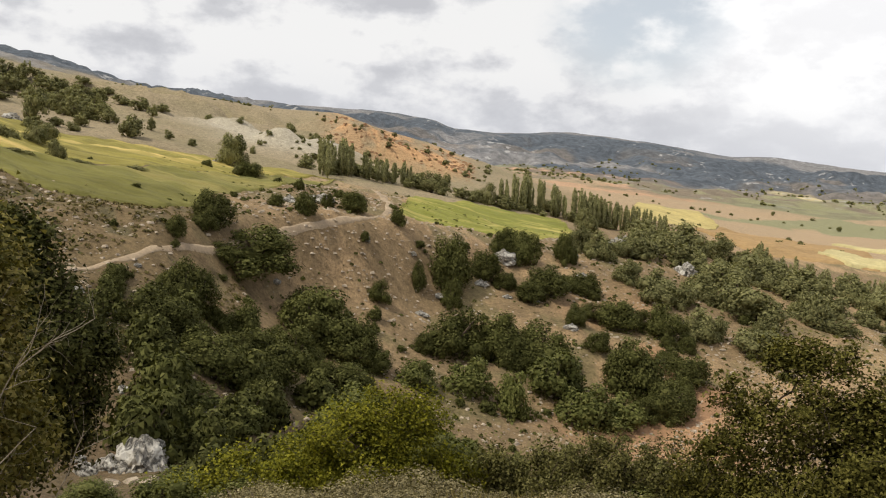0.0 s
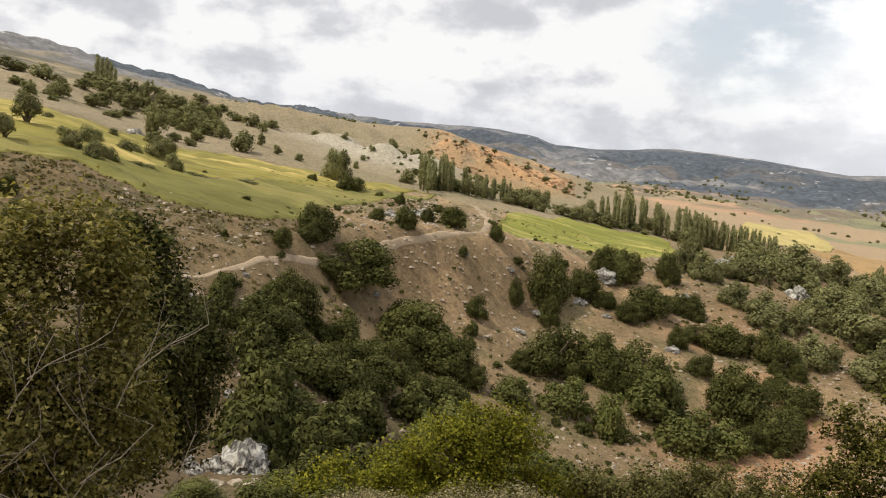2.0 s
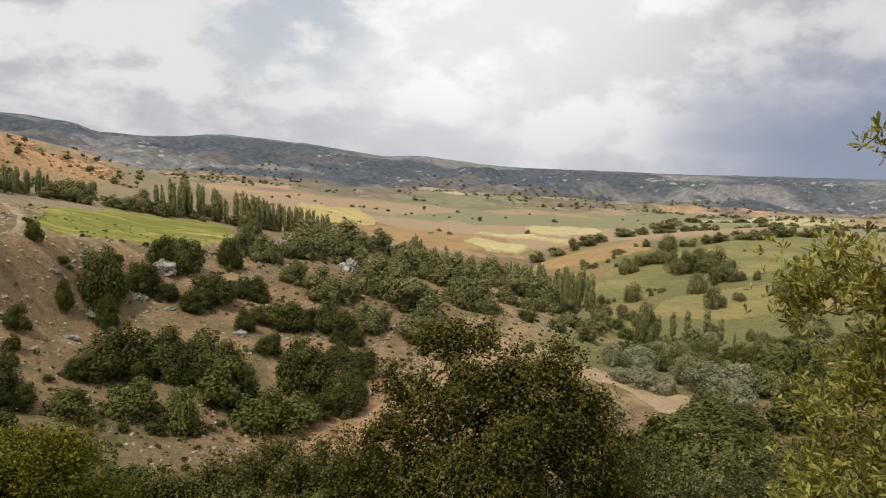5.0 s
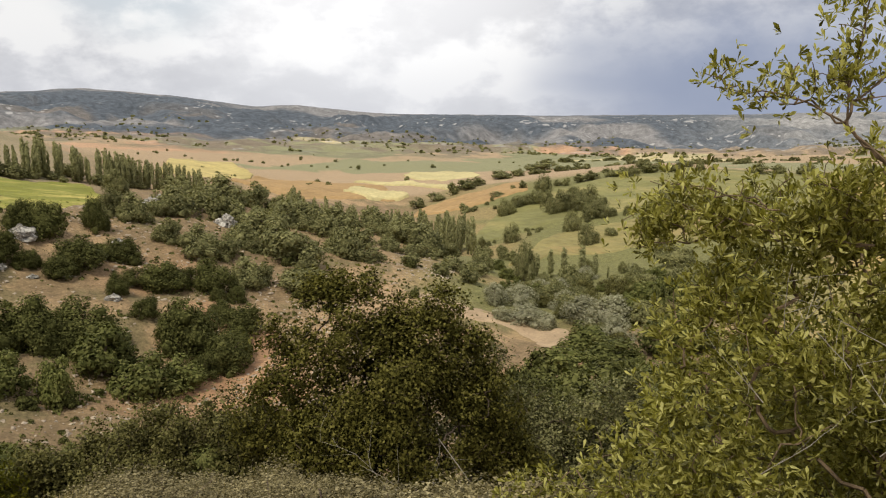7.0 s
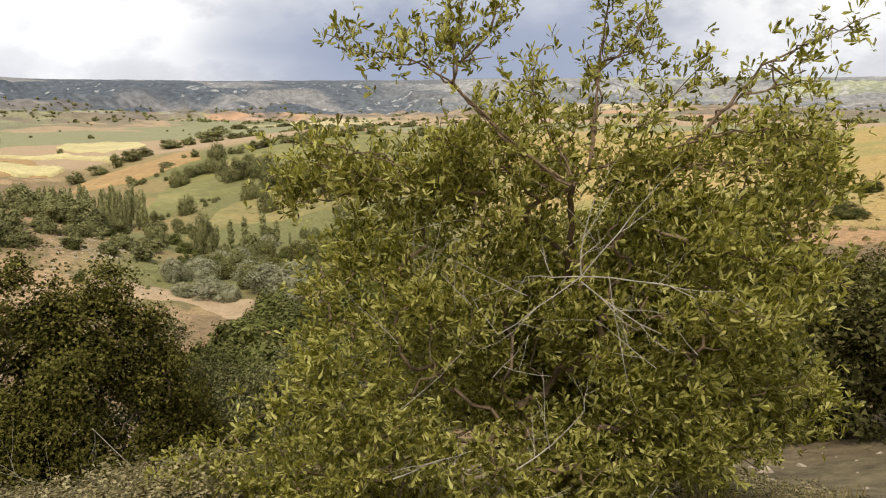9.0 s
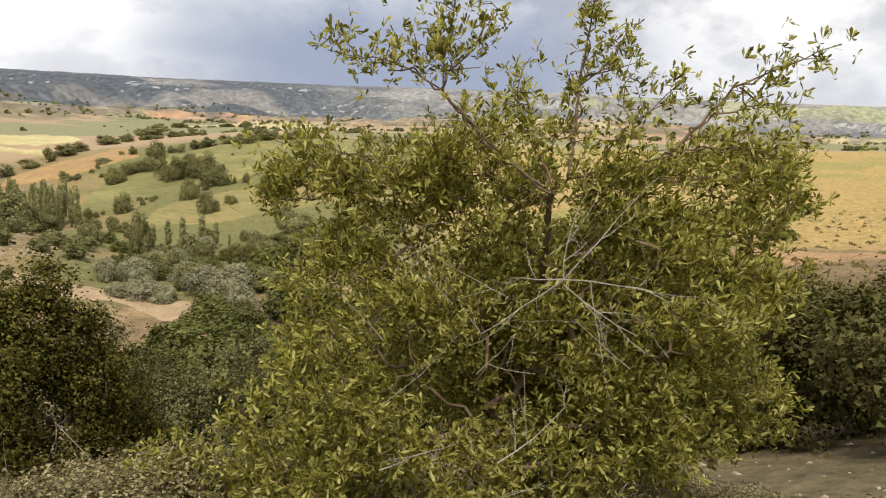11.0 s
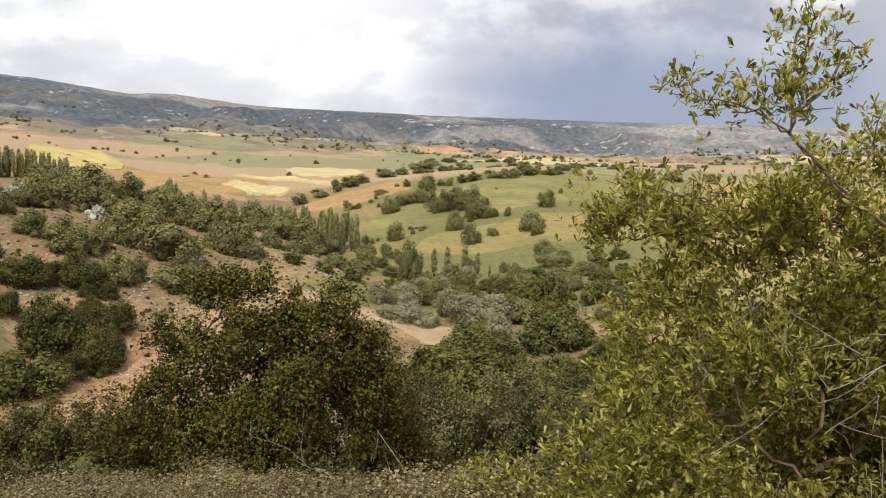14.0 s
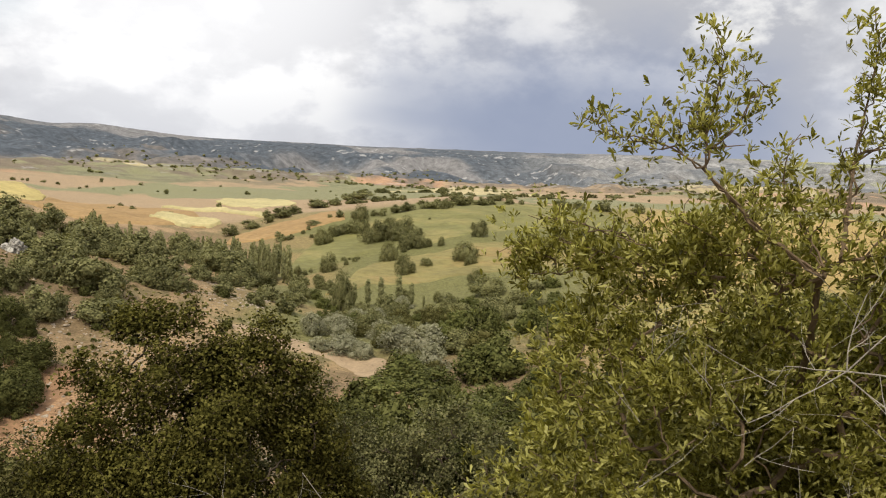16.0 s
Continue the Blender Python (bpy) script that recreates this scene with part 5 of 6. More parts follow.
def near_plant(name, seed, bearing, r, lumps, targets, leaves, leaf_size, leaf, bark, twig, label, category, group="", spread=0.2, lobes=False, bare=0.0, sprays=(), thin=0.0):
    """A plant with its own limbs; lumps in metres: right, away, up from the foot, radius."""
    rng = np.random.default_rng(seed)
    ob = thing(name, label, category, group)
    lumps = np.array(lumps, float)
    vol = lumps[:, 3] ** 2
    pick = rng.choice(len(lumps), size=targets, p=vol / vol.sum())
    d = rng.normal(size=(targets, 3))
    d /= np.linalg.norm(d, axis=1)[:, None]
    tgt = lumps[pick, :3] + d * (lumps[pick, 3] * (0.35 + 0.68 * rng.random(targets) ** 0.6))[:, None]
    tgt = tgt[tgt[:, 2] > 0.05]
    for line in sprays:
        q = np.array(line, float)
        far = np.concatenate([[0], np.cumsum(np.linalg.norm(np.diff(q, axis=0), axis=1))])
        at = np.arange(0, far[-1], 0.045)
        on = np.stack([np.interp(at, far, q[:, j]) for j in range(3)], -1)
        side = on[len(on) // 5::2] + rng.normal(size=on[len(on) // 5::2].shape) * 0.055
        tgt = np.concatenate([tgt, on + rng.normal(size=on.shape) * 0.008, side])
    nodes, parent, load, kids = grow(rng, np.zeros(3), tgt)
    rad = twig * np.maximum(load, 1) ** 0.42
    segs = [(nodes[parent[i]], nodes[i], min(rad[parent[i]], rad[i] * 1.6), rad[i]) for i in range(1, len(nodes))]
    v, f = tubes(segs, 5)
    link("trunk", v, f, bark, ob)
    tips = np.array([i for i in range(1, len(nodes)) if load[i] <= 3])
    tips = tips[rng.random(len(tips)) >= bare]
    share = np.where(nodes[tips, 2] > thin, 0.42, 1.0) if thin else np.ones(len(tips))
    at = rng.choice(tips, size=leaves, p=share / share.sum())
    k = rng.random((leaves, 1))
    par = np.array(parent)[at]
    p = nodes[at] * k + nodes[par] * (1 - k) + rng.normal(size=(leaves, 3)) * spread * (0.35 + 0.65 * rng.random((leaves, 1)))
    out = p - lumps[:, :3].mean(0)
    out /= np.linalg.norm(out, axis=1)[:, None] + 1e-6
    nrm = rng.normal(size=(leaves, 3)) * 0.6 + out * 0.45 + (0, 0, 0.6)
    nrm /= np.linalg.norm(nrm, axis=1)[:, None]
    ways = None
    if lobes:
        hub = rng.integers(leaves // 7, size=leaves)
        lead = rng.normal(size=(leaves, 3)) * 0.55 + out * 0.6 + (0, 0, 0.45)
        lead /= np.linalg.norm(lead, axis=1)[:, None]
        p = p[hub] + lead[hub] * (rng.random((leaves, 1)) - 0.5) * 0.03
        ways = rng.normal(size=(leaves, 3)) * 0.65 + lead[hub] * 0.75
        nrm = rng.normal(size=(leaves, 3)) * 0.45 + lead[hub] * 0.6 + out * 0.45 + (0, 0, 0.35)
    ok = p[:, 2] > 0.02
    v, f = cards(p[ok], nrm[ok], (leaf_size * (0.55 + 0.9 * rng.random(leaves)))[ok], rng, ways[ok] if lobes else None, not lobes)
    soft = None
    if not lobes:
        away = p[ok][:, None] - lumps[None, :, :3]
        gap = np.linalg.norm(away, axis=2)
        k = np.argmin(gap / lumps[None, :, 3], axis=1)
        soft = away[np.arange(len(k)), k] / (gap[np.arange(len(k)), k][:, None] + 1e-6)
        soft = soft * 0.7 + nrm[ok] * 0.65 + out[ok] * 0.3
        soft = np.repeat(soft / np.linalg.norm(soft, axis=1)[:, None], 3, axis=0)
    link("crown", v.tolist(), f, leaf, ob, normals=soft)
    g = ground_at(bearing, r)
    ob.matrix_world = pose(g.x, g.y, g.z - 0.03, 0, 0, -bearing)
    return ob


def broken(lumps, seed, n=6, part=0.5):
    """Each lump parted into smaller ones, for an uneven outline with gaps."""
    rng = np.random.default_rng(seed)
    out = []
    for x, y, z, r in lumps:
        for _ in range(n):
            d = rng.normal(size=3)
            d *= r * (0.45 + 0.6 * rng.random()) / np.linalg.norm(d)
            out.append((x + d[0], y + d[1], max(z + d[2], 0.1), r * part * (0.65 + 0.7 * rng.random())))
    return out


# lumps of the hawthorn: its heart, skirts, shoulders and top
HEART = [(0.5, 0.55, 0.3, 0.55), (0, 0.6, 0.35, 0.55), (0.95, 0.5, 0.5, 0.5), (0.15, 0.25, 1, 0.6), (-0.5, 0.1, 0.8, 0.55), (0.7, 0.2, 1.1, 0.55), (0.4, 0.2, 0.5, 0.6), (1.1, 0, 1.35, 0.35), (1.15, 0, 1.85, 0.3), (1, 0.1, 0.7, 0.5),
         (-0.8, -0.5, 0.2, 0.5), (-1.3, -0.9, 0.15, 0.4), (0.1, -0.5, 0.25, 0.5)]
SKIRTS = [(-0.94, -0.34, 1.17, 0.17), (-0.65, -0.36, 1.17, 0.24), (-0.31, -0.36, 1.2, 0.19), (-1.04, -0.47, 1, 0.12), (-0.86, -0.51, 0.97, 0.21), (-1.17, -0.61, 0.83, 0.12), (-0.55, -0.57, 0.94, 0.16),
          (-0.96, -0.7, 0.75, 0.21), (-1.3, -0.72, 0.68, 0.14), (-0.68, -0.74, 0.75, 0.21), (-1.42, -0.85, 0.52, 0.17), (-1.13, -0.85, 0.51, 0.21), (-0.81, -0.85, 0.54, 0.18), (-0.41, -0.81, 0.71, 0.17),
          (-0.17, -0.85, 0.62, 0.17), (0.03, -0.51, 0.46, 0.16), (0.34, -0.24, 1.16, 0.22), (0.63, -0.24, 1.19, 0.27), (0.11, -0.24, 1.14, 0.14), (0.47, -0.37, 0.91, 0.24), (0.73, -0.4, 0.9, 0.24),
          (0.59, -0.51, 0.63, 0.24)]
SHOULDERS = [(-1.08, -0.1, 1.83, 0.13), (-0.87, -0.1, 1.86, 0.13), (-0.64, -0.1, 1.89, 0.13), (-1.02, -0.1, 1.69, 0.14), (-0.75, -0.1, 1.67, 0.2), (-0.44, -0.1, 1.71, 0.22), (0.09, -0.1, 1.8, 0.19),
             (-0.18, -0.1, 1.71, 0.22), (-0.71, -0.16, 1.43, 0.22), (-0.4, -0.16, 1.44, 0.22), (-0.96, -0.19, 1.36, 0.16), (-0.09, -0.16, 1.46, 0.22), (0.44, -0.14, 1.51, 0.25), (0.66, -0.14, 1.52, 0.25),
             (-1.25, -0.1, 1.72, 0.14)]
TOP = [(-0.32, -0.1, 1.92, 0.19), (-0.06, -0.1, 1.97, 0.19), (-0.12, -0.1, 2.14, 0.1), (0.25, -0.1, 2.03, 0.15), (0.53, -0.1, 1.93, 0.2), (0.72, -0.1, 1.9, 0.14)]
# its long sprays: the upper left ones, then the upright and the right-hand ones
SPRAYS_LEFT = [
    [(0.16, -0.3, 1.75), (-0.12, -0.3, 1.95), (-0.36, -0.35, 2.2), (-0.53, -0.4, 2.31), (-0.71, -0.4, 2.34), (-0.87, -0.4, 2.36)],
    [(-0.36, -0.35, 2.2), (-0.34, -0.35, 2.32), (-0.4, -0.3, 2.44), (-0.43, -0.3, 2.5)],
    [(-0.35, -0.3, 2.29), (-0.23, -0.2, 2.4), (-0.18, -0.2, 2.52), (-0.12, -0.2, 2.59)],
    [(-0.37, -0.3, 2.34), (-0.33, -0.3, 2.49), (-0.31, -0.3, 2.7), (-0.37, -0.3, 2.84)],
    [(0.17, -0.3, 1.8), (0.01, -0.2, 2.07), (-0.03, -0.2, 2.22), (0.03, -0.2, 2.38)], [(0.14, -0.2, 1.7), (-0.37, -0.3, 1.93), (-0.5, -0.3, 1.98)],
    [(-0.12, -0.2, 1.81), (-0.53, -0.3, 1.82), (-0.91, -0.3, 1.92), (-1.17, -0.3, 1.94)],
    [(-0.23, -0.2, 1.7), (-0.64, -0.3, 1.74), (-1.02, -0.3, 1.84)], [(-0.6, -0.4, 2.32), (-0.58, -0.4, 2.39), (-0.54, -0.4, 2.45)],
]
SPRAYS_RIGHT = [
    [(0.25, -0.2, 1.82), (0.27, -0.1, 2.19), (0.3, -0.1, 2.49), (0.33, -0.1, 2.78), (0.29, -0.1, 2.92)],
    [(0.27, -0.1, 2.24), (0.42, -0.1, 2.39), (0.48, -0.1, 2.53)], [(0.27, -0.1, 2.29), (0.37, -0.1, 2.32), (0.53, -0.1, 2.36)],
    [(0.24, -0.2, 1.82), (0.5, -0.3, 1.9), (0.78, -0.3, 1.98), (1, -0.3, 2.01), (1.29, -0.3, 1.94)],
    [(0.68, -0.3, 1.96), (0.83, -0.3, 2.12), (0.94, -0.3, 2.27), (1.11, -0.3, 2.35), (1.34, -0.3, 2.46)],
    [(0.96, -0.3, 2.26), (1.05, -0.3, 2.2), (1.18, -0.3, 2.2)], [(0.33, -0.2, 1.84), (0.5, -0.2, 2.07), (0.64, -0.2, 2.19), (0.75, -0.2, 2.31)],
    [(0.29, -0.2, 1.74), (0.62, -0.3, 1.86), (0.9, -0.3, 1.87), (1.08, -0.3, 1.86)],
    [(0.51, -0.4, 1.58), (0.7, -0.5, 1.54), (0.91, -0.5, 1.48), (1.13, -0.5, 1.44), (1.3, -0.5, 1.38)],
    [(0.51, -0.6, 1.25), (0.78, -0.7, 1.33), (1.03, -0.7, 1.27)], [(0.39, -0.3, 1.68), (0.69, -0.4, 1.67), (0.98, -0.4, 1.63)],
]
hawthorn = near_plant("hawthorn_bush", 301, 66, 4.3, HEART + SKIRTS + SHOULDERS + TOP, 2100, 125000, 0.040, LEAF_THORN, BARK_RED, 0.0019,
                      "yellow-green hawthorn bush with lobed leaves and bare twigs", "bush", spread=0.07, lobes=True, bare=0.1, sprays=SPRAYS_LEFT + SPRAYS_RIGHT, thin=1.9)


def inner_leaves(seed, lumps, count, size, material, parent):
    """The shaded leaves deep inside a bush."""
    rng = np.random.default_rng(seed)
    lumps = np.array(lumps)
    k = rng.choice(len(lumps), size=count, p=lumps[:, 3] ** 3 / (lumps[:, 3] ** 3).sum())
    d = rng.normal(size=(count, 3))
    d /= np.linalg.norm(d, axis=1)[:, None]
    p = lumps[k, :3] + d * (lumps[k, 3] * rng.random(count) ** 0.4 * 0.9)[:, None] + (0, 0.28, 0)
    nrm = rng.normal(size=(count, 3)) + (0, 0, 0.5)
    nrm /= np.linalg.norm(nrm, axis=1)[:, None]
    v, f = cards(p[p[:, 2] > 0.02], nrm[p[:, 2] > 0.02], np.full(int((p[:, 2] > 0.02).sum()), size), rng, None, True)
    link("inner_leaves", v.tolist(), f, material, parent)


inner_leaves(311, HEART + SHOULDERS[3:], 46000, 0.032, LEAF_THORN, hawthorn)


def bare_twigs(name, seed, start, way, length, count, radius, material, parent=None, bend=0.1):
    """A forked dead branch with thin side twigs."""
    rng = np.random.default_rng(seed)
    segs, tips = [], [(Vector(start), Vector(way).normalized(), length, radius)]
    while tips and len(segs) < count:
        p, d, l, r = tips.pop(0)
        for _ in range(4):
            q = p + d * l / 4
            segs.append((p, q, r, r * 0.85))
            p, r = q, r * 0.85
            d = (d + Vector(rng.normal(size=3)) * bend).normalized()
            if rng.random() < 0.75 and l > 0.08:
                tips.append((p, (d + Vector(rng.normal(size=3)) * 0.65).normalized(), l * (0.4 + 0.35 * rng.random()), r * 0.65))
    v, f = tubes(segs, 5)
    return link(name, v, f, material, parent)


# dead grey wood and the forked limb showing at the front of the hawthorn
for k, (start, way, length) in enumerate([((0.22, -0.85, 1.47), (-0.06, -0.1, 1.0), 0.42), ((0.22, -0.85, 1.47), (0.58, -0.1, 0.8), 0.62), ((0.22, -0.85, 1.47), (-1.0, 0.0, -0.05), 0.3),
                                         ((0.22, -0.85, 1.47), (-0.78, -0.1, -0.62), 0.6), ((0.22, -0.85, 1.47), (1.0, -0.2, 0.05), 0.6), ((0.22, -0.85, 1.45), (0.8, -0.1, -0.6), 0.5),
                                         ((-0.45, -1.2, 0.75), (0.6, -0.2, 0.35), 0.35), ((-0.75, -1.35, 0.3), (0.5, -0.1, -0.1), 0.5), ((0.0, -1.05, 0.75), (0.7, -0.1, 0.6), 0.5)]):
    bare_twigs("dead_twig", 330 + k, start, way, 0.72 * length, 60, 0.0030, BARK_GREY, hawthorn, 0.13)
def limb(line, r0, r1, material, parent, seed):
    """A bent limb along a line of points."""
    rng = np.random.default_rng(seed)
    q = np.array(line, float)
    far = np.concatenate([[0], np.cumsum(np.linalg.norm(np.diff(q, axis=0), axis=1))])
    at = np.linspace(0, far[-1], max(int(far[-1] / 0.06), 3))
    on = np.stack([np.interp(at, far, q[:, j]) for j in range(3)], -1) + rng.normal(size=(len(at), 3)) * 0.006
    rad = np.linspace(r0, r1, len(at))
    v, f = tubes([(on[i], on[i + 1], rad[i], rad[i + 1]) for i in range(len(on) - 1)], 6)
    link("limb", v, f, material, parent)


FORK = (0.17, -0.25, 1.79)
limb([(0.2, 0.35, 0.0), (0.15, 0.25, 0.9), FORK], 0.028, 0.013, BARK_RED, hawthorn, 344)
for k, line in enumerate(SPRAYS_LEFT + SPRAYS_RIGHT):
    limb(line, 0.0085 if len(line) > 4 else 0.005, 0.002, BARK_RED, hawthorn, 345 + k)
for k in range(14):
    x, z = -0.8 + 1.7 * SCATTER.random(), 0.2 + 1.3 * SCATTER.random()
    bare_twigs("twig", 500 + k, (x, -0.95 + 0.35 * abs(x) + 0.25 * z * (z > 1.2), z), (SCATTER.normal() * 0.8, -0.35, 0.5 + 0.5 * SCATTER.random()), 0.2 + 0.15 * SCATTER.random(), 14, 0.0022, BARK_GREY, hawthorn)
for k, (b, r, way) in enumerate([(38.5, 5.6, (-0.9, -0.1, 0.35)), (40, 5.4, (-0.6, -0.2, 0.8)), (39, 5.8, (-1, 0, 0.05))]):
    g = ground_at(b, r)
    ob = bare_twigs("dead_branch", 350 + k, (0, 0, 0.02), way, 0.8, 70, 0.0042, BARK_GREY, None, 0.16)
    ob.matrix_world = pose(g.x, g.y, g.z, 0, 0, -b)
    tagged(ob, "pale dead branch lying at the edge of the bank", "branch", "dead branches on the bank")

OAK = [(3.1, -0.3, 3.3, 1.05), (2.3, -0.2, 4.7, 0.8), (0.95, -0.3, 4.3, 0.9), (3.7, -0.3, 1.2, 1.2), (0.4, 0, 5.5, 0.6), (0.2, 0, 4.7, 0.95), (-0.2, -0.5, 3.1, 1.3), (-0.6, -1.0, 1.1, 1.4), (1.4, -0.9, 1.2, 1.5), (-1.9, 0, 4.3, 1.15), (-0.6, 0, 5.3, 1.15), (-1.1, 0.2, 6.3, 0.75), (-0.2, 0, 6.6, 0.6), (1.5, 0, 5.0, 1.0), (2.0, 0, 6.0, 0.7), (0.5, -0.5, 3.7, 1.5), (2.5, 0, 4.0, 1.0),
       (-2.7, 0, 2.9, 1.1), (2.7, -0.3, 2.6, 1.2), (0.2, -1.0, 2.2, 1.6), (-1.4, -0.8, 2.2, 1.4), (3.5, 0, 1.8, 1.0), (-2.5, 0, 5.2, 0.5), (3.0, 0, 5.0, 0.45), (0.8, 0, 5.9, 0.45)]
near_plant("oak_tree", 302, 28, 21, OAK + broken(OAK, 312, 2, 0.3), 1500, 112000, 0.08, LEAF_OAK_NEAR, BARK, 0.0065, "dark green spreading oak tree below the bank", "tree", spread=0.24, bare=0.1)

LEFT_TREE = [(0.01, 0, 7.23, 0.63), (0.47, 0, 6.84, 0.56), (0.63, 0, 5.88, 0.78), (0.04, 0, 6.15, 0.99), (0.86, 0, 4.91, 0.86), (1.55, 0, 4.48, 0.72), (1.58, 0, 3.77, 0.73), (0.35, 0, 4.35, 1.44),
             (0.79, 0, 3.07, 1.17), (-0.12, 0, 2.67, 1.33), (1.36, 0, 2.32, 0.45)]
near_plant("oak_tree", 303, -29.5, 19.5, LEFT_TREE + broken(LEFT_TREE, 313, 4, 0.5), 900, 60000, 0.092, LEAF_OAK, BARK, 0.010, "dark green oak tree at the head of the gully", "tree", spread=0.3)
BROWNED = [(1.15, 0, 5.64, 0.61), (1.59, 0, 5.75, 0.51), (0.6, 0, 5.07, 0.71), (1.38, 0, 4.89, 0.92), (-0.29, 0, 4.43, 0.71), (0.28, 0, 4.05, 0.92), (1.32, 0, 3.72, 1.03), (1.97, 0, 3.2, 0.84),
           (-0.21, 0, 3.03, 1.15), (0.81, 0, 2.48, 1.16), (1.91, 0, 1.77, 0.97), (-0.12, 0, 1.4, 1.19), (1.1, 0, 1.05, 1.2), (-0.61, 0, 3.52, 0.93), (2.12, 0, 4.59, 0.52)]
browned = near_plant("shrub", 304, -38.5, 14, BROWNED[9:] + broken(BROWNED, 314, 7, 0.5), 1100, 54000, 0.082, LEAF_BROWNED, BARK_DULL, 0.0065, "browning leafy shrub with many bare grey branches", "bush", spread=0.3, bare=0.4)
for k in range(20):
    bare_twigs("dead_branch", 360 + k, (-2.0 + 0.24 * k, -1.75, 0.8 + 0.55 * (k % 6)), (0.9 * (k % 3 - 0.6), -0.15, 1.0), 1.3, 70, 0.011, BARK_DULL, browned, 0.14)

WIDE = [(-1.9, 0, 1.6, 1.3), (-0.6, 0, 2.6, 1.4), (0.4, 0, 3.4, 1.2), (1.4, 0, 2.4, 1.3), (2.4, 0, 1.4, 1.2), (0.2, -0.8, 1.4, 1.6), (-2.8, 0, 0.9, 1.0), (-1.2, -0.6, 1.0, 1.2)]
near_plant("shrub", 305, -4.5, 24, WIDE + broken(WIDE, 315, 4, 0.5), 900, 60000, 0.085, LEAF_YELLOW, BARK, 0.008, "bright yellow-green rounded bush below the bank", "bush", spread=0.3)
LOW = [(-1.8, 0, 1.1, 1.1), (-0.5, 0, 2.0, 1.0), (0.8, 0, 1.7, 1.1), (1.9, 0, 1.0, 1.0), (0, -0.7, 0.9, 1.2), (-0.9, -0.5, 1.1, 1.0)]
near_plant("shrub", 306, 6.5, 25, broken(LOW, 316), 380, 24000, 0.078, LEAF_OLIVE, BARK, 0.006, "grey-green leafy shrub below the bank", "bush", "shrubs below the bank", 0.25)
TALL = [(1.25 * x, 1.2 * y, 1.38 * z, 1.25 * r) for x, y, z, r in LOW]
near_plant("shrub", 308, -13, 22, [(x, y, 0.75 * z, 0.8 * r) for x, y, z, r in LOW], 340, 20000, 0.078, LEAF_YELLOW, BARK, 0.006, "olive green shrub below the bank", "bush", "shrubs below the bank", 0.25)
for k, (b, r) in enumerate([(11.5, 25), (15.5, 24), (20, 23)]):
    near_plant("shrub", 307 + 3 * k, b, r, broken(TALL, 317 + k), 460, 27000, 0.075, LEAF_OLIVE, BARK, 0.007, "tall grey-green leafy shrub below the bank", "bush", "shrubs below the bank", 0.25)
for k, (b, r) in enumerate([(37, 24), (42.5, 26), (47.5, 23), (51.5, 30)]):
    near_plant("shrub", 309 + 5 * k, b, r, broken([(x, y, z * (1.3 if k == 0 else 1), s) for x, y, z, s in TALL], 330 + k), 460, 27000, 0.075, LEAF_OAK if k % 2 else LEAF_WOOD, BARK, 0.007, "dark green shrub below the bank beside the oak", "bush", "shrubs below the bank", 0.25)
for k, (b, r) in enumerate([(78, 19), (84, 15), (88, 20), (92, 14), (81, 27), (86, 32), (74, 24), (96, 24)]):
    near_plant("shrub", 320 + k, b, r, broken(LOW, 340 + k), 260, 15000, 0.085, LEAF_OLIVE, BARK, 0.006, "dark bush on the shaded slope beyond the hawthorn", "bush", "dark bushes on the slope", 0.25)

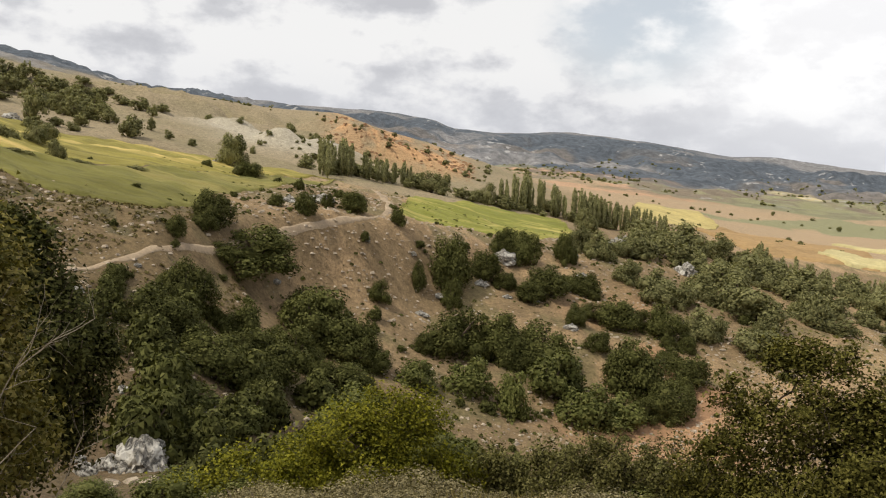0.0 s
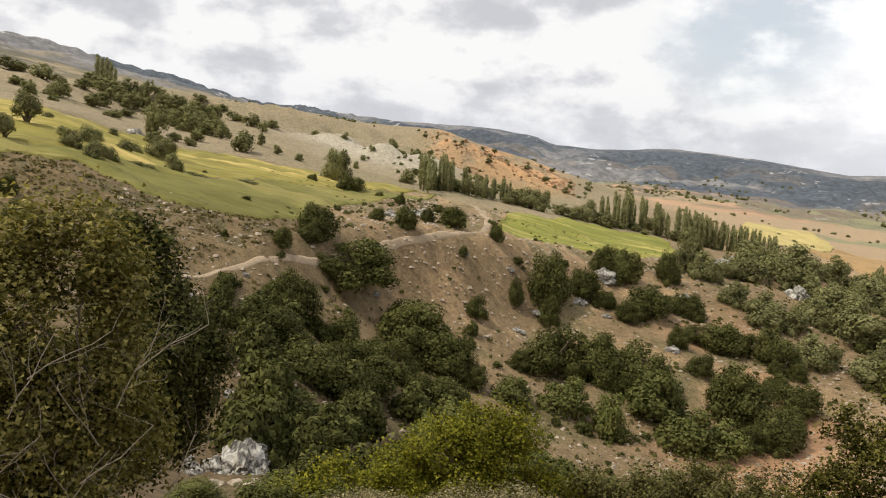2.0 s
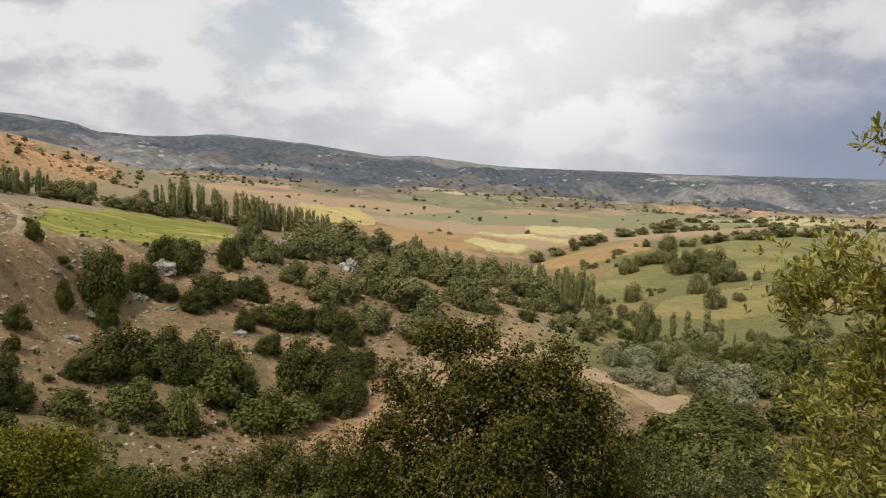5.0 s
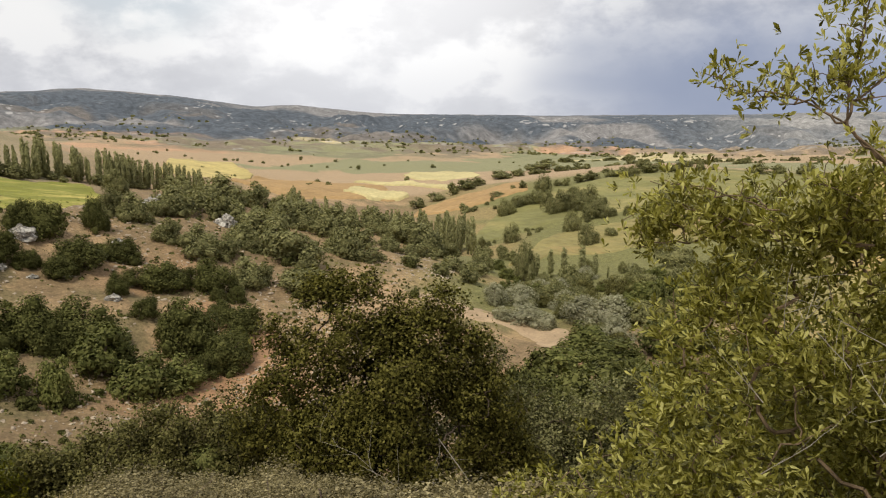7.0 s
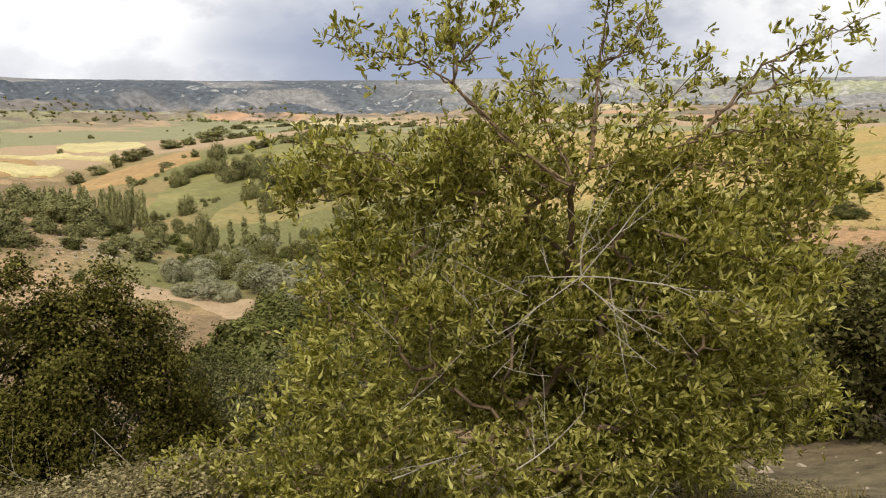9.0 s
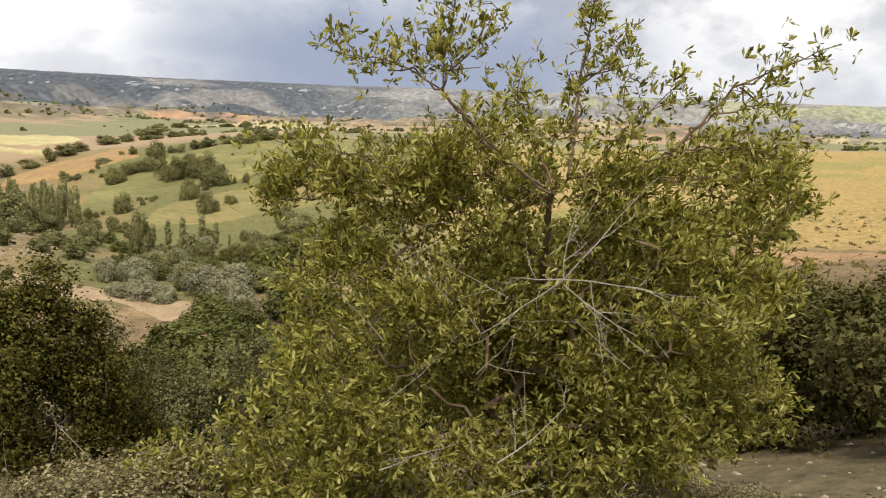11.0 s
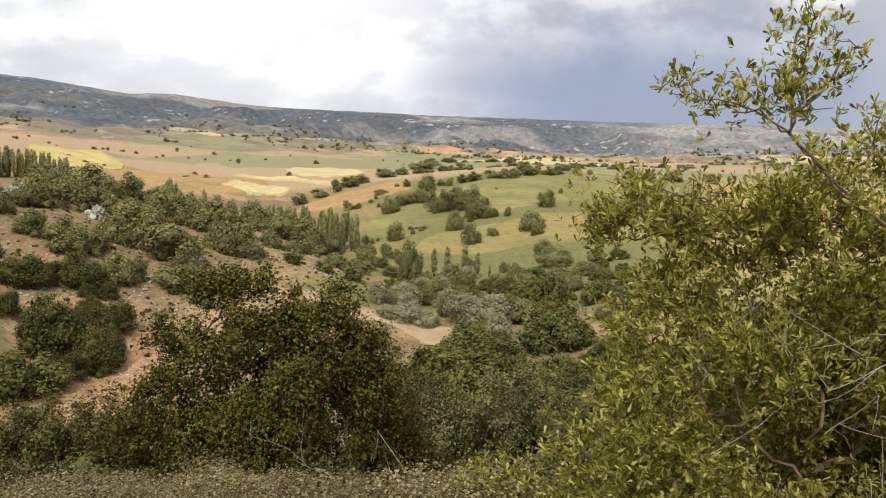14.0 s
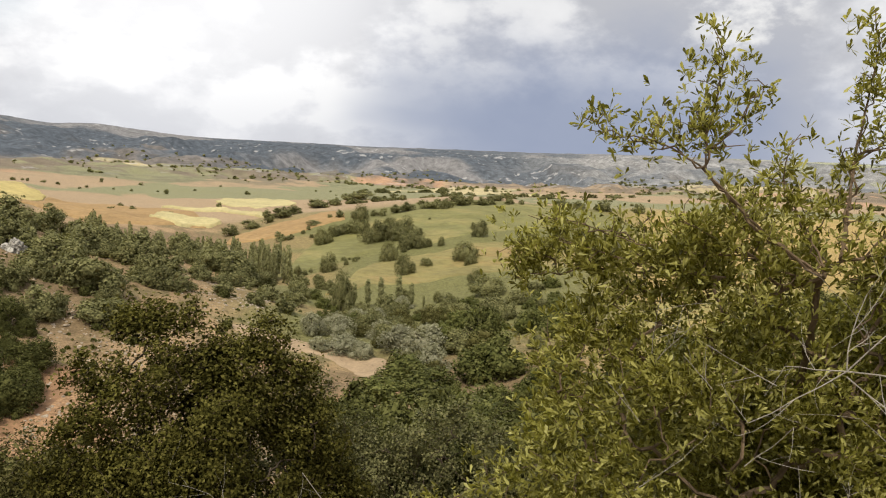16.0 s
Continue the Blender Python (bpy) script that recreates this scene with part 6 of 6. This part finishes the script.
# ---- cushion shrubs and grass on the bank ----
cushions = []
for k in range(3):
    rng = np.random.default_rng(400 + k)
    ob = tagged(new("cushion_shrub"), "low grey-green cushion shrub on the bank", "shrub", "cushion shrubs on the bank")
    p, d = crown_points(rng, bush_lumps(rng, 60, 0.5), 4300)
    nrm = d + rng.normal(size=d.shape) * 0.5
    nrm /= np.linalg.norm(nrm, axis=1)[:, None]
    v, f = cards(p, nrm, 0.0185 * (0.6 + 0.8 * rng.random(len(p))), rng, None, True)
    soft = nrm + d * 0.8
    link("crown", v.tolist(), f, LEAF_CUSHION, ob, normals=np.repeat(soft / np.linalg.norm(soft, axis=1)[:, None], 3, axis=0))
    v, f = tubes([((0, 0, -0.05), (0.3 * math.cos(a), 0.3 * math.sin(a), 0.3), 0.012, 0.005) for a in (0.4, 1.7, 2.9, 4.1, 5.4)], 4)
    link("stem", v, f, BARK, ob)
    cushions.append((ob, 0.5))
spots = scattered(104, -14, 53, 3.4, 8.5, 0.5, 1.1, 0.26, SCATTER) + scattered(34, 73, 99, 2.9, 8, 0.6, 1.3, 0.26, SCATTER)
plant_all(cushions, spots, SCATTER, 0.1)
for ob, _ in cushions:
    park(ob)


def grass(count, region, tall, seed, label):
    rng = np.random.default_rng(seed)
    az0, az1, r0, r1 = region
    a, r = az0 + (az1 - az0) * rng.random(count), r0 + (r1 - r0) * rng.random(count)
    x, y = polar(a, r)
    keep = fractal(x, y, 1.6, 71, 2) > 0.05
    x, y = x[keep], y[keep]
    n = len(x)
    z = height(x, y)
    t, lean, h = rng.random(n) * 6.28, rng.random(n) * 0.5, tall * (0.4 + 0.8 * rng.random(n))
    w = 0.006
    b = np.stack([x, y, z - 0.02], -1)
    side = np.stack([np.cos(t), np.sin(t), 0 * t], -1) * w
    tip = b + np.stack([-np.sin(t) * lean * h, np.cos(t) * lean * h, h], -1)
    mid = (b + tip) / 2 + np.stack([0 * t, 0 * t, 0.12 * h], -1)
    v = np.stack([b - side, b + side, mid + side * 0.7, tip, mid - side * 0.7], 1).reshape(-1, 3)
    f = (np.arange(n)[:, None] * 5 + np.arange(5)).tolist()
    return tagged(link("grass", v.tolist(), f, GRASS), label, "grass", kind="stuff")


grass(9000, (-14, 51, 4.8, 11.0), 0.2, 72, "dry yellow grass between the cushion shrubs")
grass(5000, (76, 98, 3.8, 9), 0.2, 73, "dry yellow grass on the bank")
